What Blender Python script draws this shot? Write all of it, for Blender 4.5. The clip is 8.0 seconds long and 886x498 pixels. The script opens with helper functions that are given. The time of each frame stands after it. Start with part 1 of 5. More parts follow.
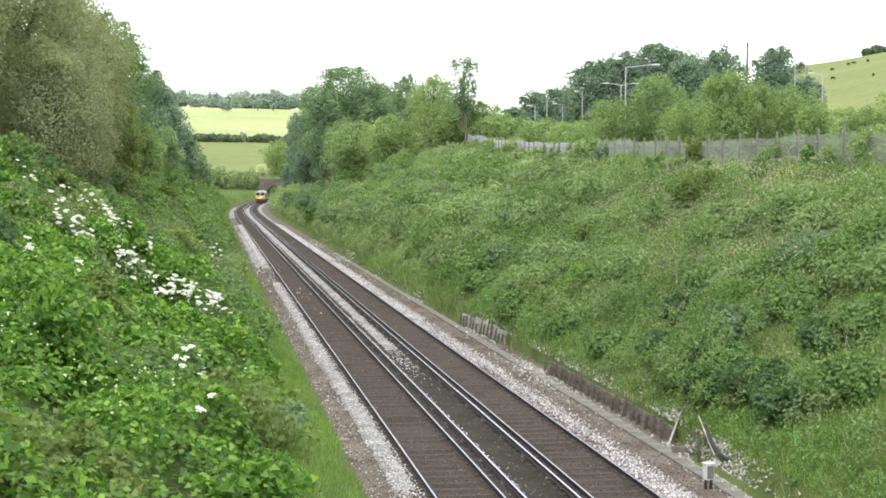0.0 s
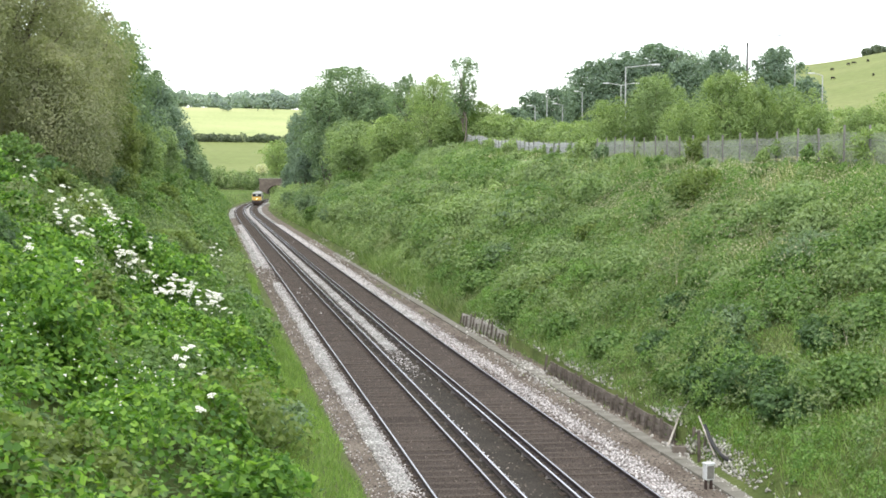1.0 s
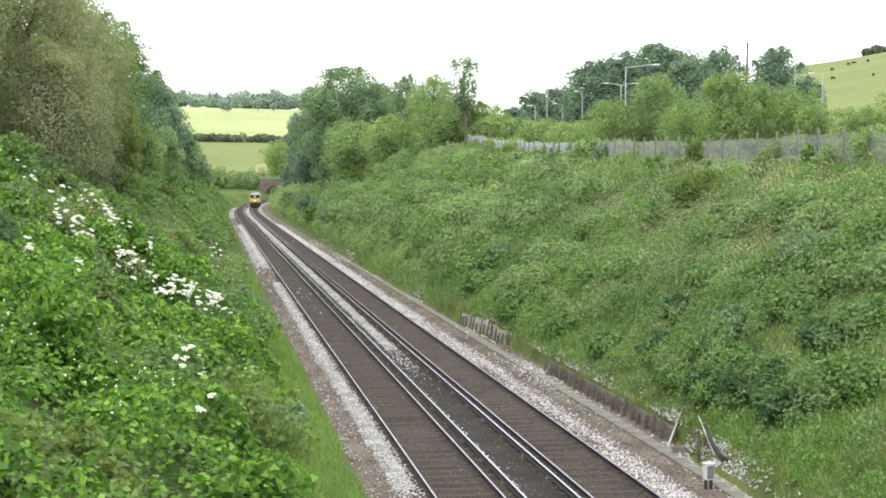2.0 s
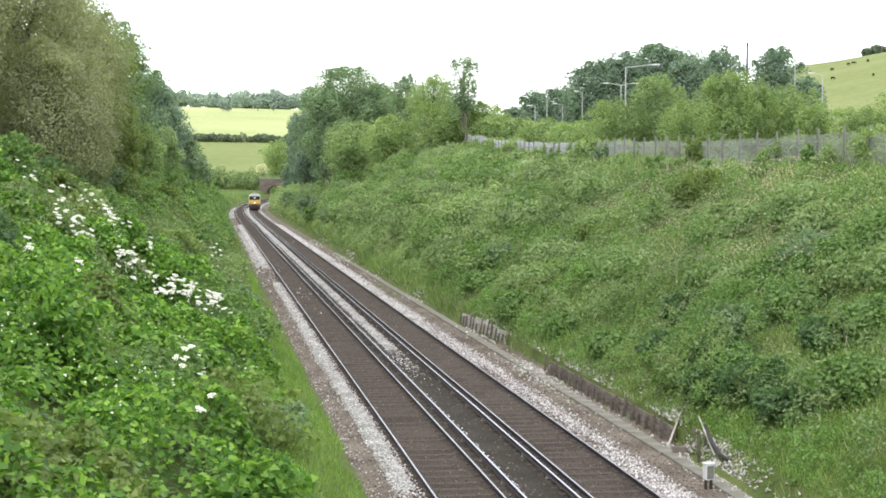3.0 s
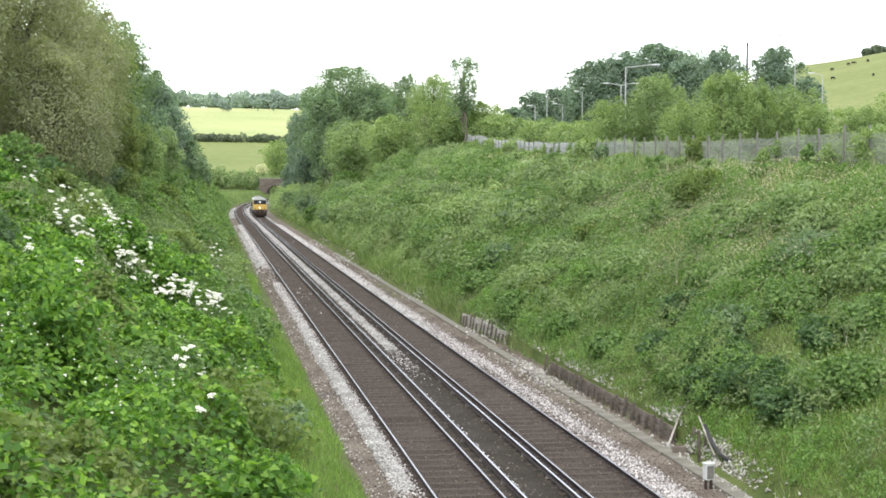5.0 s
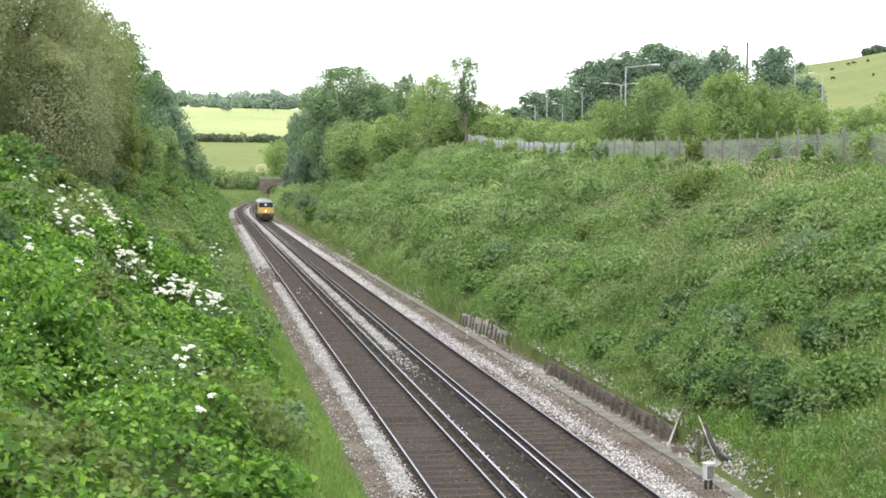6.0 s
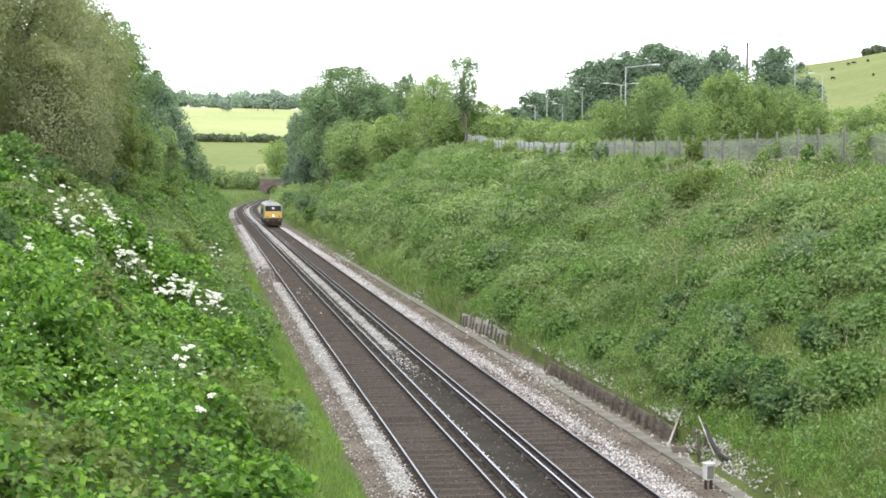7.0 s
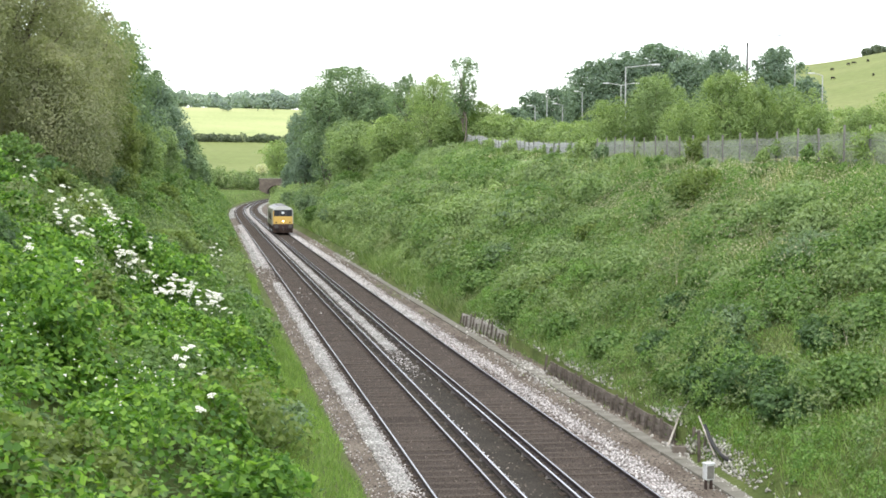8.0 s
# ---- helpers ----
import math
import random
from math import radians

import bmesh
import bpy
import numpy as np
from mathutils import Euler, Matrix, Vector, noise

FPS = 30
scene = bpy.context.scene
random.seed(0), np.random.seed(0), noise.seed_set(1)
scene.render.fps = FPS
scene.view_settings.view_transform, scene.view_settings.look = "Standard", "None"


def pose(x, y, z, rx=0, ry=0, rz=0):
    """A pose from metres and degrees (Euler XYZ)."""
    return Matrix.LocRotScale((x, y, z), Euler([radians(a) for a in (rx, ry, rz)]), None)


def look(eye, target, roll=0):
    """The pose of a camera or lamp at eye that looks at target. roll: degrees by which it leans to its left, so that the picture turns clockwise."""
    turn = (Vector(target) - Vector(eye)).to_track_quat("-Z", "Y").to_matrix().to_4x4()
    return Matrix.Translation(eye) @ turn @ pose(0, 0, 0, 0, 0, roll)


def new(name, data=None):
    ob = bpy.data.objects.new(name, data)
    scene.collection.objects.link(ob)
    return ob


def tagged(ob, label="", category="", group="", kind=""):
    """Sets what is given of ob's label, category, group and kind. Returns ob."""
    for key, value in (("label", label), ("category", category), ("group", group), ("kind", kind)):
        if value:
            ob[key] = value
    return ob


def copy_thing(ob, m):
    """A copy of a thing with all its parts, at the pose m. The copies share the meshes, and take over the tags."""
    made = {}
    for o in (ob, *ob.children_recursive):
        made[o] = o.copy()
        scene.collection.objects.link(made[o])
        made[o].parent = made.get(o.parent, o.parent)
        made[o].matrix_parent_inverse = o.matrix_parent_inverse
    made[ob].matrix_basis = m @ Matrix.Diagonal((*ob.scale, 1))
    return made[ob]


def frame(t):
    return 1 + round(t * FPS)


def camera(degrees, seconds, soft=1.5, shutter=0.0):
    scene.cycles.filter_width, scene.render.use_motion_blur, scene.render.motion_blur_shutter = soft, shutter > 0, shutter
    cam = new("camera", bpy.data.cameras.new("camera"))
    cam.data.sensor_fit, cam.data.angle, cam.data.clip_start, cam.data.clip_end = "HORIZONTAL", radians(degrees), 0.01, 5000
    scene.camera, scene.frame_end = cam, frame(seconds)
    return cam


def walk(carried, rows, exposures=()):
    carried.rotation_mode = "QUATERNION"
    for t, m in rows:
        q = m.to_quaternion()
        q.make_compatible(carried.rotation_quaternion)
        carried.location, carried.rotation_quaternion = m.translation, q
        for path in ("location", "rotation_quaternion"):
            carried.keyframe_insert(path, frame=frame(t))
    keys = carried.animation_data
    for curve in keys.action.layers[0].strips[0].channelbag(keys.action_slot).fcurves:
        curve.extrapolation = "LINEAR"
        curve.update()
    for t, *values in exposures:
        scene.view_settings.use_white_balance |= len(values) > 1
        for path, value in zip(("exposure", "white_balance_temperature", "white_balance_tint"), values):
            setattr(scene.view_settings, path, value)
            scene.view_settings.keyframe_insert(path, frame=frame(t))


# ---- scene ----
# The camera stands on the parapet of an overbridge, 7.1 m above the rails.
# World: the straight track runs along +y, x to its right, z = 0 is the rail top.
cam = camera(33.56, 8.0, soft=1.7)
CAM = pose(0, 0, 7.1, 87.138, 0, -8.994)
walk(cam, [(0.0, CAM), (8.0, CAM)])

# ---- light: bright overcast, soft sun from behind the camera's left ----
world = bpy.data.worlds.new("overcast_sky")
scene.world = world
world.use_nodes = True
wn = world.node_tree
wn.nodes.clear()
w_out = wn.nodes.new("ShaderNodeOutputWorld")
w_sky = wn.nodes.new("ShaderNodeTexSky")
w_sky.sky_type = "NISHITA"
w_sky.sun_disc = False
w_sky.sun_elevation = radians(52)
w_sky.sun_rotation = radians(200)
w_bg = wn.nodes.new("ShaderNodeBackground")
w_bg.inputs[1].default_value = 0.10
w_cloud = wn.nodes.new("ShaderNodeBackground")
w_cloud.inputs[0].default_value = (1.0, 0.978, 0.968, 1)
w_cloud.inputs[1].default_value = 1.15
w_add = wn.nodes.new("ShaderNodeAddShader")
wn.links.new(w_sky.outputs[0], w_bg.inputs[0])
wn.links.new(w_bg.outputs[0], w_add.inputs[0])
wn.links.new(w_cloud.outputs[0], w_add.inputs[1])
wn.links.new(w_add.outputs[0], w_out.inputs[0])
sun = new("sun", bpy.data.lights.new("sun", "SUN"))
sun.data.energy = 1.6
sun.data.angle = radians(22)
sun.data.color = (1.0, 0.96, 0.88)
SUN_AZ, SUN_EL = radians(200), radians(52)
sun.matrix_world = look((0, 0, 60), (-math.sin(SUN_AZ) * math.cos(SUN_EL) * 10, -math.cos(SUN_AZ) * math.cos(SUN_EL) * 10,
                                     60 - math.sin(SUN_EL) * 10))
scene.view_settings.exposure = 0.52


# ---- materials ----
def nodes_of(name):
    m = bpy.data.materials.new(name)
    m.use_nodes = True
    nt = m.node_tree
    return m, nt, nt.nodes["Principled BSDF"], nt.nodes["Material Output"]


def noise_node(nt, scale, detail=4.0, rough=0.6):
    co = nt.nodes.new("ShaderNodeTexCoord")
    n = nt.nodes.new("ShaderNodeTexNoise")
    n.inputs["Scale"].default_value = scale
    n.inputs["Detail"].default_value = detail
    n.inputs["Roughness"].default_value = rough
    nt.links.new(co.outputs["Object"], n.inputs["Vector"])
    return n


def ramp_node(nt, source, stops):
    r = nt.nodes.new("ShaderNodeValToRGB")
    el = r.color_ramp.elements
    while len(el) < len(stops):
        el.new(0.5)
    for e, (p, c) in zip(el, stops):
        e.position, e.color = p, (*c, 1)
    nt.links.new(source, r.inputs[0])
    return r


def mix_node(nt, fac, a, b, mode="MIX"):
    n = nt.nodes.new("ShaderNodeMix")
    n.data_type = "RGBA"
    n.blend_type = mode
    for sock, v in ((n.inputs[0], fac), (n.inputs[6], a), (n.inputs[7], b)):
        if isinstance(v, bpy.types.NodeSocket):
            nt.links.new(v, sock)
        elif isinstance(v, tuple):
            sock.default_value = (*v, 1)
        else:
            sock.default_value = v
    return n.outputs[2]


def surface(name, c1, c2, scale=3.0, fine=40.0, rough=0.8, metal=0.0, bump=0.3, dist=0.02, fine_mix=0.35, island=0.0, grit=0.0):
    """Two scales of mottling, and relief from the finer one."""
    m, nt, bs, out = nodes_of(name)
    big = ramp_node(nt, noise_node(nt, scale).outputs[0], [(0.32, c1), (0.68, c2)])
    small = noise_node(nt, fine, 3.0)
    shade = ramp_node(nt, small.outputs[0], [(0.3 + 0.08 * (grit > 0), (0.55 - 0.35 * grit,) * 3), (0.7 - 0.08 * (grit > 0), (1.35 + 0.45 * grit,) * 3)])
    col = mix_node(nt, fine_mix, big.outputs[0], mix_node(nt, 1.0, big.outputs[0], shade.outputs[0], "MULTIPLY"))
    if island:
        geo = nt.nodes.new("ShaderNodeNewGeometry")
        tone = ramp_node(nt, geo.outputs["Random Per Island"], [(0, (1 - island,) * 3), (1, (1 + island,) * 3)])
        col = mix_node(nt, 1.0, col, tone.outputs[0], "MULTIPLY")
    nt.links.new(col, bs.inputs["Base Color"])
    bs.inputs["Roughness"].default_value = rough
    bs.inputs["Metallic"].default_value = metal
    if rough >= 0.8:
        bs.inputs["Specular IOR Level"].default_value = 0.15
    b = nt.nodes.new("ShaderNodeBump")
    b.inputs["Strength"].default_value = bump
    b.inputs["Distance"].default_value = dist
    nt.links.new(small.outputs[0], b.inputs["Height"])
    nt.links.new(b.outputs[0], bs.inputs["Normal"])
    return m


def foliage(name, dark, mid, light, patch=0.12, tint=None, tint_at=(0.55, 0.7), through_light=0.42, rough=0.55, sheen=0.25):
    """Leaves or blades: each island its own tone, wide patches of another tint, light through the blade."""
    m, nt, bs, out = nodes_of(name)
    geo = nt.nodes.new("ShaderNodeNewGeometry")
    leaf = ramp_node(nt, geo.outputs["Random Per Island"], [(0.0, dark), (0.5, mid), (1.0, light)])
    big = noise_node(nt, patch, 5.0)
    tone = ramp_node(nt, big.outputs[0], [(0.3, (0.68, 0.7, 0.7)), (0.7, (1.28, 1.25, 1.15))])
    col = mix_node(nt, 1.0, leaf.outputs[0], tone.outputs[0], "MULTIPLY")
    if tint:
        other = noise_node(nt, patch * 1.9, 6.0, 0.7)
        where = ramp_node(nt, other.outputs[0], [(tint_at[0], (0, 0, 0)), (tint_at[1], (1, 1, 1))])
        own = mix_node(nt, 0.45, leaf.outputs[0], tint)
        col = mix_node(nt, where.outputs[0], col, own)
    nt.links.new(col, bs.inputs["Base Color"])
    bs.inputs["Roughness"].default_value = rough
    bs.inputs["Specular IOR Level"].default_value = sheen
    tr = nt.nodes.new("ShaderNodeBsdfTranslucent")
    bright = mix_node(nt, 1.0, col, (1.25, 1.35, 0.7), "MULTIPLY")
    nt.links.new(bright, tr.inputs[0])
    mx = nt.nodes.new("ShaderNodeMixShader")
    mx.inputs[0].default_value = through_light
    nt.links.new(bs.outputs[0], mx.inputs[1])
    nt.links.new(tr.outputs[0], mx.inputs[2])
    nt.links.new(mx.outputs[0], out.inputs[0])
    return m


def paint(name, col, rough=0.4, metal=0.0, wear=0.12, scale=6.0):
    lo = tuple(c * (1 - wear) for c in col)
    hi = tuple(min(1, c * (1 + wear)) for c in col)
    return surface(name, lo, hi, scale, 30, rough, metal, 0.05, 0.004, 0.2)


M_GRASS = foliage("rough_grass", (0.089, 0.148, 0.044), (0.155, 0.247, 0.085), (0.294, 0.354, 0.173), 0.10, (0.267, 0.22, 0.167), (0.56, 0.74))
M_GRASS_BRIGHT = foliage("fresh_grass", (0.103, 0.192, 0.038), (0.163, 0.281, 0.062), (0.267, 0.384, 0.109), 0.2)
M_SHRUB = foliage("shrub_leaves", (0.095, 0.17, 0.056), (0.15, 0.255, 0.082), (0.235, 0.345, 0.12), 0.16, (0.15, 0.205, 0.13), (0.52, 0.68))
M_SYCAMORE = foliage("broad_leaves", (0.05, 0.124, 0.026), (0.122, 0.254, 0.048), (0.289, 0.464, 0.089), 0.45, (0.334, 0.432, 0.059), (0.56, 0.70), 0.45)
M_HAW = foliage("hawthorn_leaves", (0.25, 0.27, 0.175), (0.30, 0.325, 0.205), (0.35, 0.38, 0.24), 0.5, (0.34, 0.31, 0.235), (0.5, 0.62), 0.5)
# M_DARK, M_MIDTREE: paled towards blue-grey, distance haze put into the leaf colour
M_DARK = foliage("hazed_dark_tree_leaves", (0.145, 0.208, 0.172), (0.18, 0.255, 0.2), (0.222, 0.30, 0.225), 0.2)
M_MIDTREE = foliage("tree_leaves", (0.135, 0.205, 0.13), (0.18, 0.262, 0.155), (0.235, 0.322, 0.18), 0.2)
M_LIGHT = foliage("young_leaves", (0.185, 0.265, 0.118), (0.25, 0.345, 0.142), (0.33, 0.425, 0.18), 0.25, (0.36, 0.41, 0.15), (0.52, 0.68))
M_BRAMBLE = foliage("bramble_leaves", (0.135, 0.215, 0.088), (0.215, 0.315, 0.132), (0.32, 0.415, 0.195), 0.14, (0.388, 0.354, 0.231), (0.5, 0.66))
M_WEED = foliage("nettle_leaves", (0.077, 0.156, 0.042), (0.135, 0.248, 0.067), (0.23, 0.355, 0.119), 0.2, (0.33, 0.31, 0.19), (0.5, 0.68))
M_SCRUB = foliage("scrub_leaves", (0.10, 0.155, 0.066), (0.168, 0.248, 0.106), (0.26, 0.345, 0.158), 0.22, (0.32, 0.30, 0.20), (0.52, 0.68))
M_BLOSSOM = foliage("pale_blossom", (0.40, 0.42, 0.28), (0.55, 0.56, 0.40), (0.68, 0.68, 0.52), 0.3)
M_HAWGREEN = foliage("yellow_green_leaves", (0.185, 0.235, 0.085), (0.24, 0.30, 0.11), (0.315, 0.375, 0.15), 0.4, (0.36, 0.40, 0.14), (0.5, 0.66))
# dark green leaves, deepened so the colour carries the shade inside the thickets
M_SHADEBUSH = foliage("shaded_bush_leaves", (0.055, 0.108, 0.045), (0.088, 0.16, 0.066), (0.14, 0.225, 0.092), 0.3)
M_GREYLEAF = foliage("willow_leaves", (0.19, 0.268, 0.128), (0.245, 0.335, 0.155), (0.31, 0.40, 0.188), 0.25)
M_OLIVE = foliage("olive_leaves", (0.11, 0.165, 0.05), (0.165, 0.23, 0.072), (0.235, 0.30, 0.10), 0.3)
M_STRAW = foliage("dry_straw", (0.36, 0.33, 0.25), (0.48, 0.45, 0.36), (0.62, 0.58, 0.48), 0.3)
# bluish pale leaves: the far ridge's haze is painted into this colour
M_FARWOOD = foliage("hazed_far_wood_leaves", (0.26, 0.33, 0.33), (0.295, 0.37, 0.355), (0.33, 0.405, 0.37), 0.03)
M_SOIL = surface("bank_soil_and_moss", (0.055, 0.078, 0.021), (0.109, 0.134, 0.042), 0.6, 9, 0.95, 0, 0.6, 0.08)
M_BARK = surface("bark", (0.10, 0.085, 0.065), (0.20, 0.18, 0.15), 4, 30, 0.9, 0, 0.6, 0.03)
M_TWIG = surface("bleached_twigs", (0.30, 0.275, 0.235), (0.46, 0.43, 0.38), 4, 30, 0.9)
M_FLOWER = surface("white_umbels", (0.66, 0.66, 0.54), (0.82, 0.82, 0.73), 30, 90, 0.8, 0, 0.3, 0.01)
M_BED = surface("oily_brown_ballast", (0.040, 0.031, 0.024), (0.072, 0.057, 0.045), 0.5, 22, 0.9, 0, 1.0, 0.05, 0.8, grit=0.9)
M_SIX = surface("dark_mossy_ballast", (0.031, 0.028, 0.021), (0.055, 0.047, 0.037), 0.7, 24, 0.9, 0, 0.9, 0.05, 0.7, grit=0.5)
M_SHOULDER = surface("pale_ballast", (0.10, 0.078, 0.066), (0.25, 0.22, 0.20), 1.3, 15, 0.85, 0, 1.0, 0.06, 0.8, grit=1.0)
M_SHOULDER_PALE = surface("fresh_pale_ballast", (0.17, 0.165, 0.15), (0.36, 0.36, 0.335), 0.7, 15, 0.85, 0, 1.0, 0.06, 0.8, grit=1.0)
M_CESS = surface("brown_cess_gravel", (0.088, 0.07, 0.054), (0.175, 0.15, 0.122), 0.5, 16, 0.9, 0, 0.8, 0.04, 0.6, grit=1.0)
M_STONE = surface("pale_ballast_stones", (0.33, 0.31, 0.295), (0.52, 0.50, 0.485), 2, 30, 0.85, 0, 0.4, 0.01, 0.3, 0.6)
M_STONE_DARK = surface("dark_ballast_stones", (0.088, 0.075, 0.062), (0.194, 0.167, 0.141), 2, 30, 0.9, 0, 0.4, 0.01, 0.3, 0.5)
M_CHALK = surface("chalk", (0.32, 0.305, 0.27), (0.50, 0.49, 0.455), 3, 25, 0.9, 0, 0.6, 0.03, 0.4, 0.35)
M_RAIL_SIDE = surface("rusty_rail", (0.03, 0.022, 0.024), (0.06, 0.044, 0.042), 3, 40, 0.75, 0.2)
M_RAIL_TOP = surface("polished_rail_head", (0.27, 0.262, 0.275), (0.40, 0.39, 0.405), 1.5, 50, 0.24, 0.95, 0.05, 0.002)
M_CONDUCTOR = surface("conductor_rail_head", (0.34, 0.335, 0.37), (0.46, 0.455, 0.50), 1.5, 50, 0.2, 0.85, 0.05, 0.002)
M_SLEEPER = surface("stained_sleeper", (0.050, 0.040, 0.032), (0.084, 0.068, 0.055), 0.8, 26, 0.9, 0, 0.6, 0.03, 0.8, grit=0.6)
M_POT = surface("insulator_pots", (0.14, 0.13, 0.12), (0.22, 0.2, 0.18), 5, 40, 0.5)
M_TIMBER = surface("weathered_timber", (0.10, 0.082, 0.068), (0.21, 0.185, 0.16), 4, 30, 0.9, 0, 0.6, 0.02)
M_CONCRETE = surface("weathered_concrete", (0.208, 0.2, 0.176), (0.32, 0.308, 0.28), 1.2, 24, 0.9, 0, 0.4, 0.02)
M_FENCE = surface("grey_steel_palisade", (0.30, 0.315, 0.305), (0.43, 0.44, 0.425), 2, 30, 0.6, 0.2, 0.1, 0.005, 0.3, 0.2)
M_WIRE = surface("dull_fence_wire", (0.25, 0.26, 0.24), (0.34, 0.35, 0.33), 2, 30, 0.7, 0.2)
M_POST = surface("grey_concrete_post", (0.135, 0.132, 0.118), (0.205, 0.20, 0.182), 2, 30, 0.85)
M_LAMP = paint("galvanised_lamp", (0.40, 0.41, 0.40), 0.45, 0.4)
M_DULLSTEEL = paint("dull_grey_lamp", (0.06, 0.06, 0.06), 0.7)
M_LAMP_HEAD = paint("pale_lamp_head", (0.576, 0.592, 0.592), 0.4)
M_FIELD = surface("pasture", (0.142, 0.179, 0.054), (0.179, 0.212, 0.07), 0.01, 0.2, 0.95, 0, 0.1, 0.1)
M_HILL = surface("down_grass", (0.155, 0.19, 0.061), (0.196, 0.222, 0.081), 0.02, 0.3, 0.95, 0, 0.1, 0.1)
M_CROP = surface("pale_ripe_crop", (0.27, 0.325, 0.13), (0.38, 0.405, 0.185), 0.006, 0.3, 0.95, 0, 0.1, 0.1)
# greyed and paled leaves, a little distance haze included in the colour
M_FARHEDGE = foliage("hazed_far_hedge_leaves", (0.105, 0.135, 0.10), (0.135, 0.172, 0.12), (0.165, 0.205, 0.14), 0.05)
M_OLDPOST = surface("dark_old_posts", (0.07, 0.06, 0.05), (0.15, 0.13, 0.11), 5, 30, 0.9)
M_PALEBOARD = surface("bleached_boards", (0.24, 0.224, 0.2), (0.4, 0.384, 0.352), 3, 30, 0.9, 0, 0.5, 0.02, 0.4, 0.2)
M_TROUGH = surface("mossy_concrete_lids", (0.136, 0.132, 0.108), (0.224, 0.212, 0.18), 1.2, 24, 0.95, 0, 0.4, 0.02)
M_STEM = paint("green_stem", (0.09, 0.16, 0.05), 0.7)
M_COW = paint("dark_cow_hide", (0.03, 0.024, 0.02), 0.8)
M_BRICK = surface("sooty_brick", (0.087, 0.072, 0.061), (0.15, 0.127, 0.104), 0.8, 12, 0.95, 0, 0.5, 0.03)
M_YELLOW = paint("warning_yellow_paint", (0.56, 0.37, 0.09), 0.4)
M_BLUEGREY = paint("pale_grey_body_paint", (0.40, 0.41, 0.38), 0.35)
M_BODY = paint("dirty_grey_body_paint", (0.20, 0.20, 0.155), 0.35)
M_ROOF = paint("pale_grey_roof_paint", (0.211, 0.216, 0.211), 0.55)
M_UNDER = surface("brake_dusty_underframe", (0.03, 0.022, 0.02), (0.075, 0.05, 0.04), 3, 25, 0.8)
M_BUFFER_BEAM = paint("faded_red_beam", (0.035, 0.018, 0.016), 0.6)
M_RUBBER = paint("black_rubber", (0.02, 0.02, 0.02), 0.7)
M_STEEL = paint("worn_steel", (0.10, 0.095, 0.09), 0.5, 0.6)


def glass_material():
    m, nt, bs, out = nodes_of("cab_glass")
    bs.inputs["Base Color"].default_value = (0.012, 0.014, 0.016, 1)
    bs.inputs["Roughness"].default_value = 0.05
    bs.inputs["Specular IOR Level"].default_value = 0.2
    return m


def lamp_material(name, col, power):
    m, nt, bs, out = nodes_of(name)
    bs.inputs["Base Color"].default_value = (*col, 1)
    bs.inputs["Emission Color"].default_value = (*col, 1)
    bs.inputs["Emission Strength"].default_value = power
    return m


M_GLASS = glass_material()
M_HEADLIGHT = lamp_material("lit_headlight", (1.0, 0.93, 0.72), 5.0)
M_PANEL = lamp_material("lit_headcode_panel", (0.62, 0.64, 0.66), 0.12)


# ---- small tools ----
def part(name, bm, material, parent=None, label=""):
    """Links a bmesh as one mesh object, under a thing or a part."""
    me = bpy.data.meshes.new(name)
    bm.normal_update()
    bm.to_mesh(me)
    bm.free()
    me.materials.append(material)
    ob = new(name, me)
    ob.parent = parent
    return tagged(ob, label)


def shared(name, me, parent, m):
    ob = new(name, me)
    ob.parent = parent
    ob.matrix_local = m
    return ob


def mesh_from(name, v, f, material, smooth=False):
    """A mesh from arrays: v (n, 3) and f (m, 3 or 4)."""
    me = bpy.data.meshes.new(name)
    v = np.ascontiguousarray(v, np.float32)
    f = np.ascontiguousarray(f, np.int32)
    k = f.shape[1]
    me.vertices.add(len(v))
    me.vertices.foreach_set("co", v.ravel())
    me.loops.add(f.size)
    me.loops.foreach_set("vertex_index", f.ravel())
    me.polygons.add(len(f))
    me.polygons.foreach_set("loop_start", np.arange(0, f.size, k, dtype=np.int32))
    me.polygons.foreach_set("loop_total", np.full(len(f), k, np.int32))
    if smooth:
        me.polygons.foreach_set("use_smooth", np.ones(len(f), bool))
    me.update(calc_edges=True)
    me.materials.append(material)
    return me


def box(bm, x0, x1, y0, y1, z0, z1, bevel=0.0):
    made = bmesh.ops.create_cube(bm, size=1.0, matrix=Matrix.Translation(((x0 + x1) / 2, (y0 + y1) / 2, (z0 + z1) / 2))
                                 @ Matrix.Diagonal((x1 - x0, y1 - y0, z1 - z0, 1)))
    if bevel:
        edges = list({e for v in made["verts"] for e in v.link_edges})
        bmesh.ops.bevel(bm, geom=edges, offset=bevel, segments=2, affect="EDGES", profile=0.6)
    return bm


def tube(bm, a, b, r0, r1, n=8):
    a, b = Vector(a), Vector(b)
    m = Matrix.Translation((a + b) / 2) @ (b - a).to_track_quat("Z", "Y").to_matrix().to_4x4()
    bmesh.ops.create_cone(bm, cap_ends=True, segments=n, radius1=r0, radius2=r1, depth=(b - a).length, matrix=m)
    return bm


def boxed(*a, **k):
    return box(bmesh.new(), *a, **k)


def tubed(*a, **k):
    return tube(bmesh.new(), *a, **k)


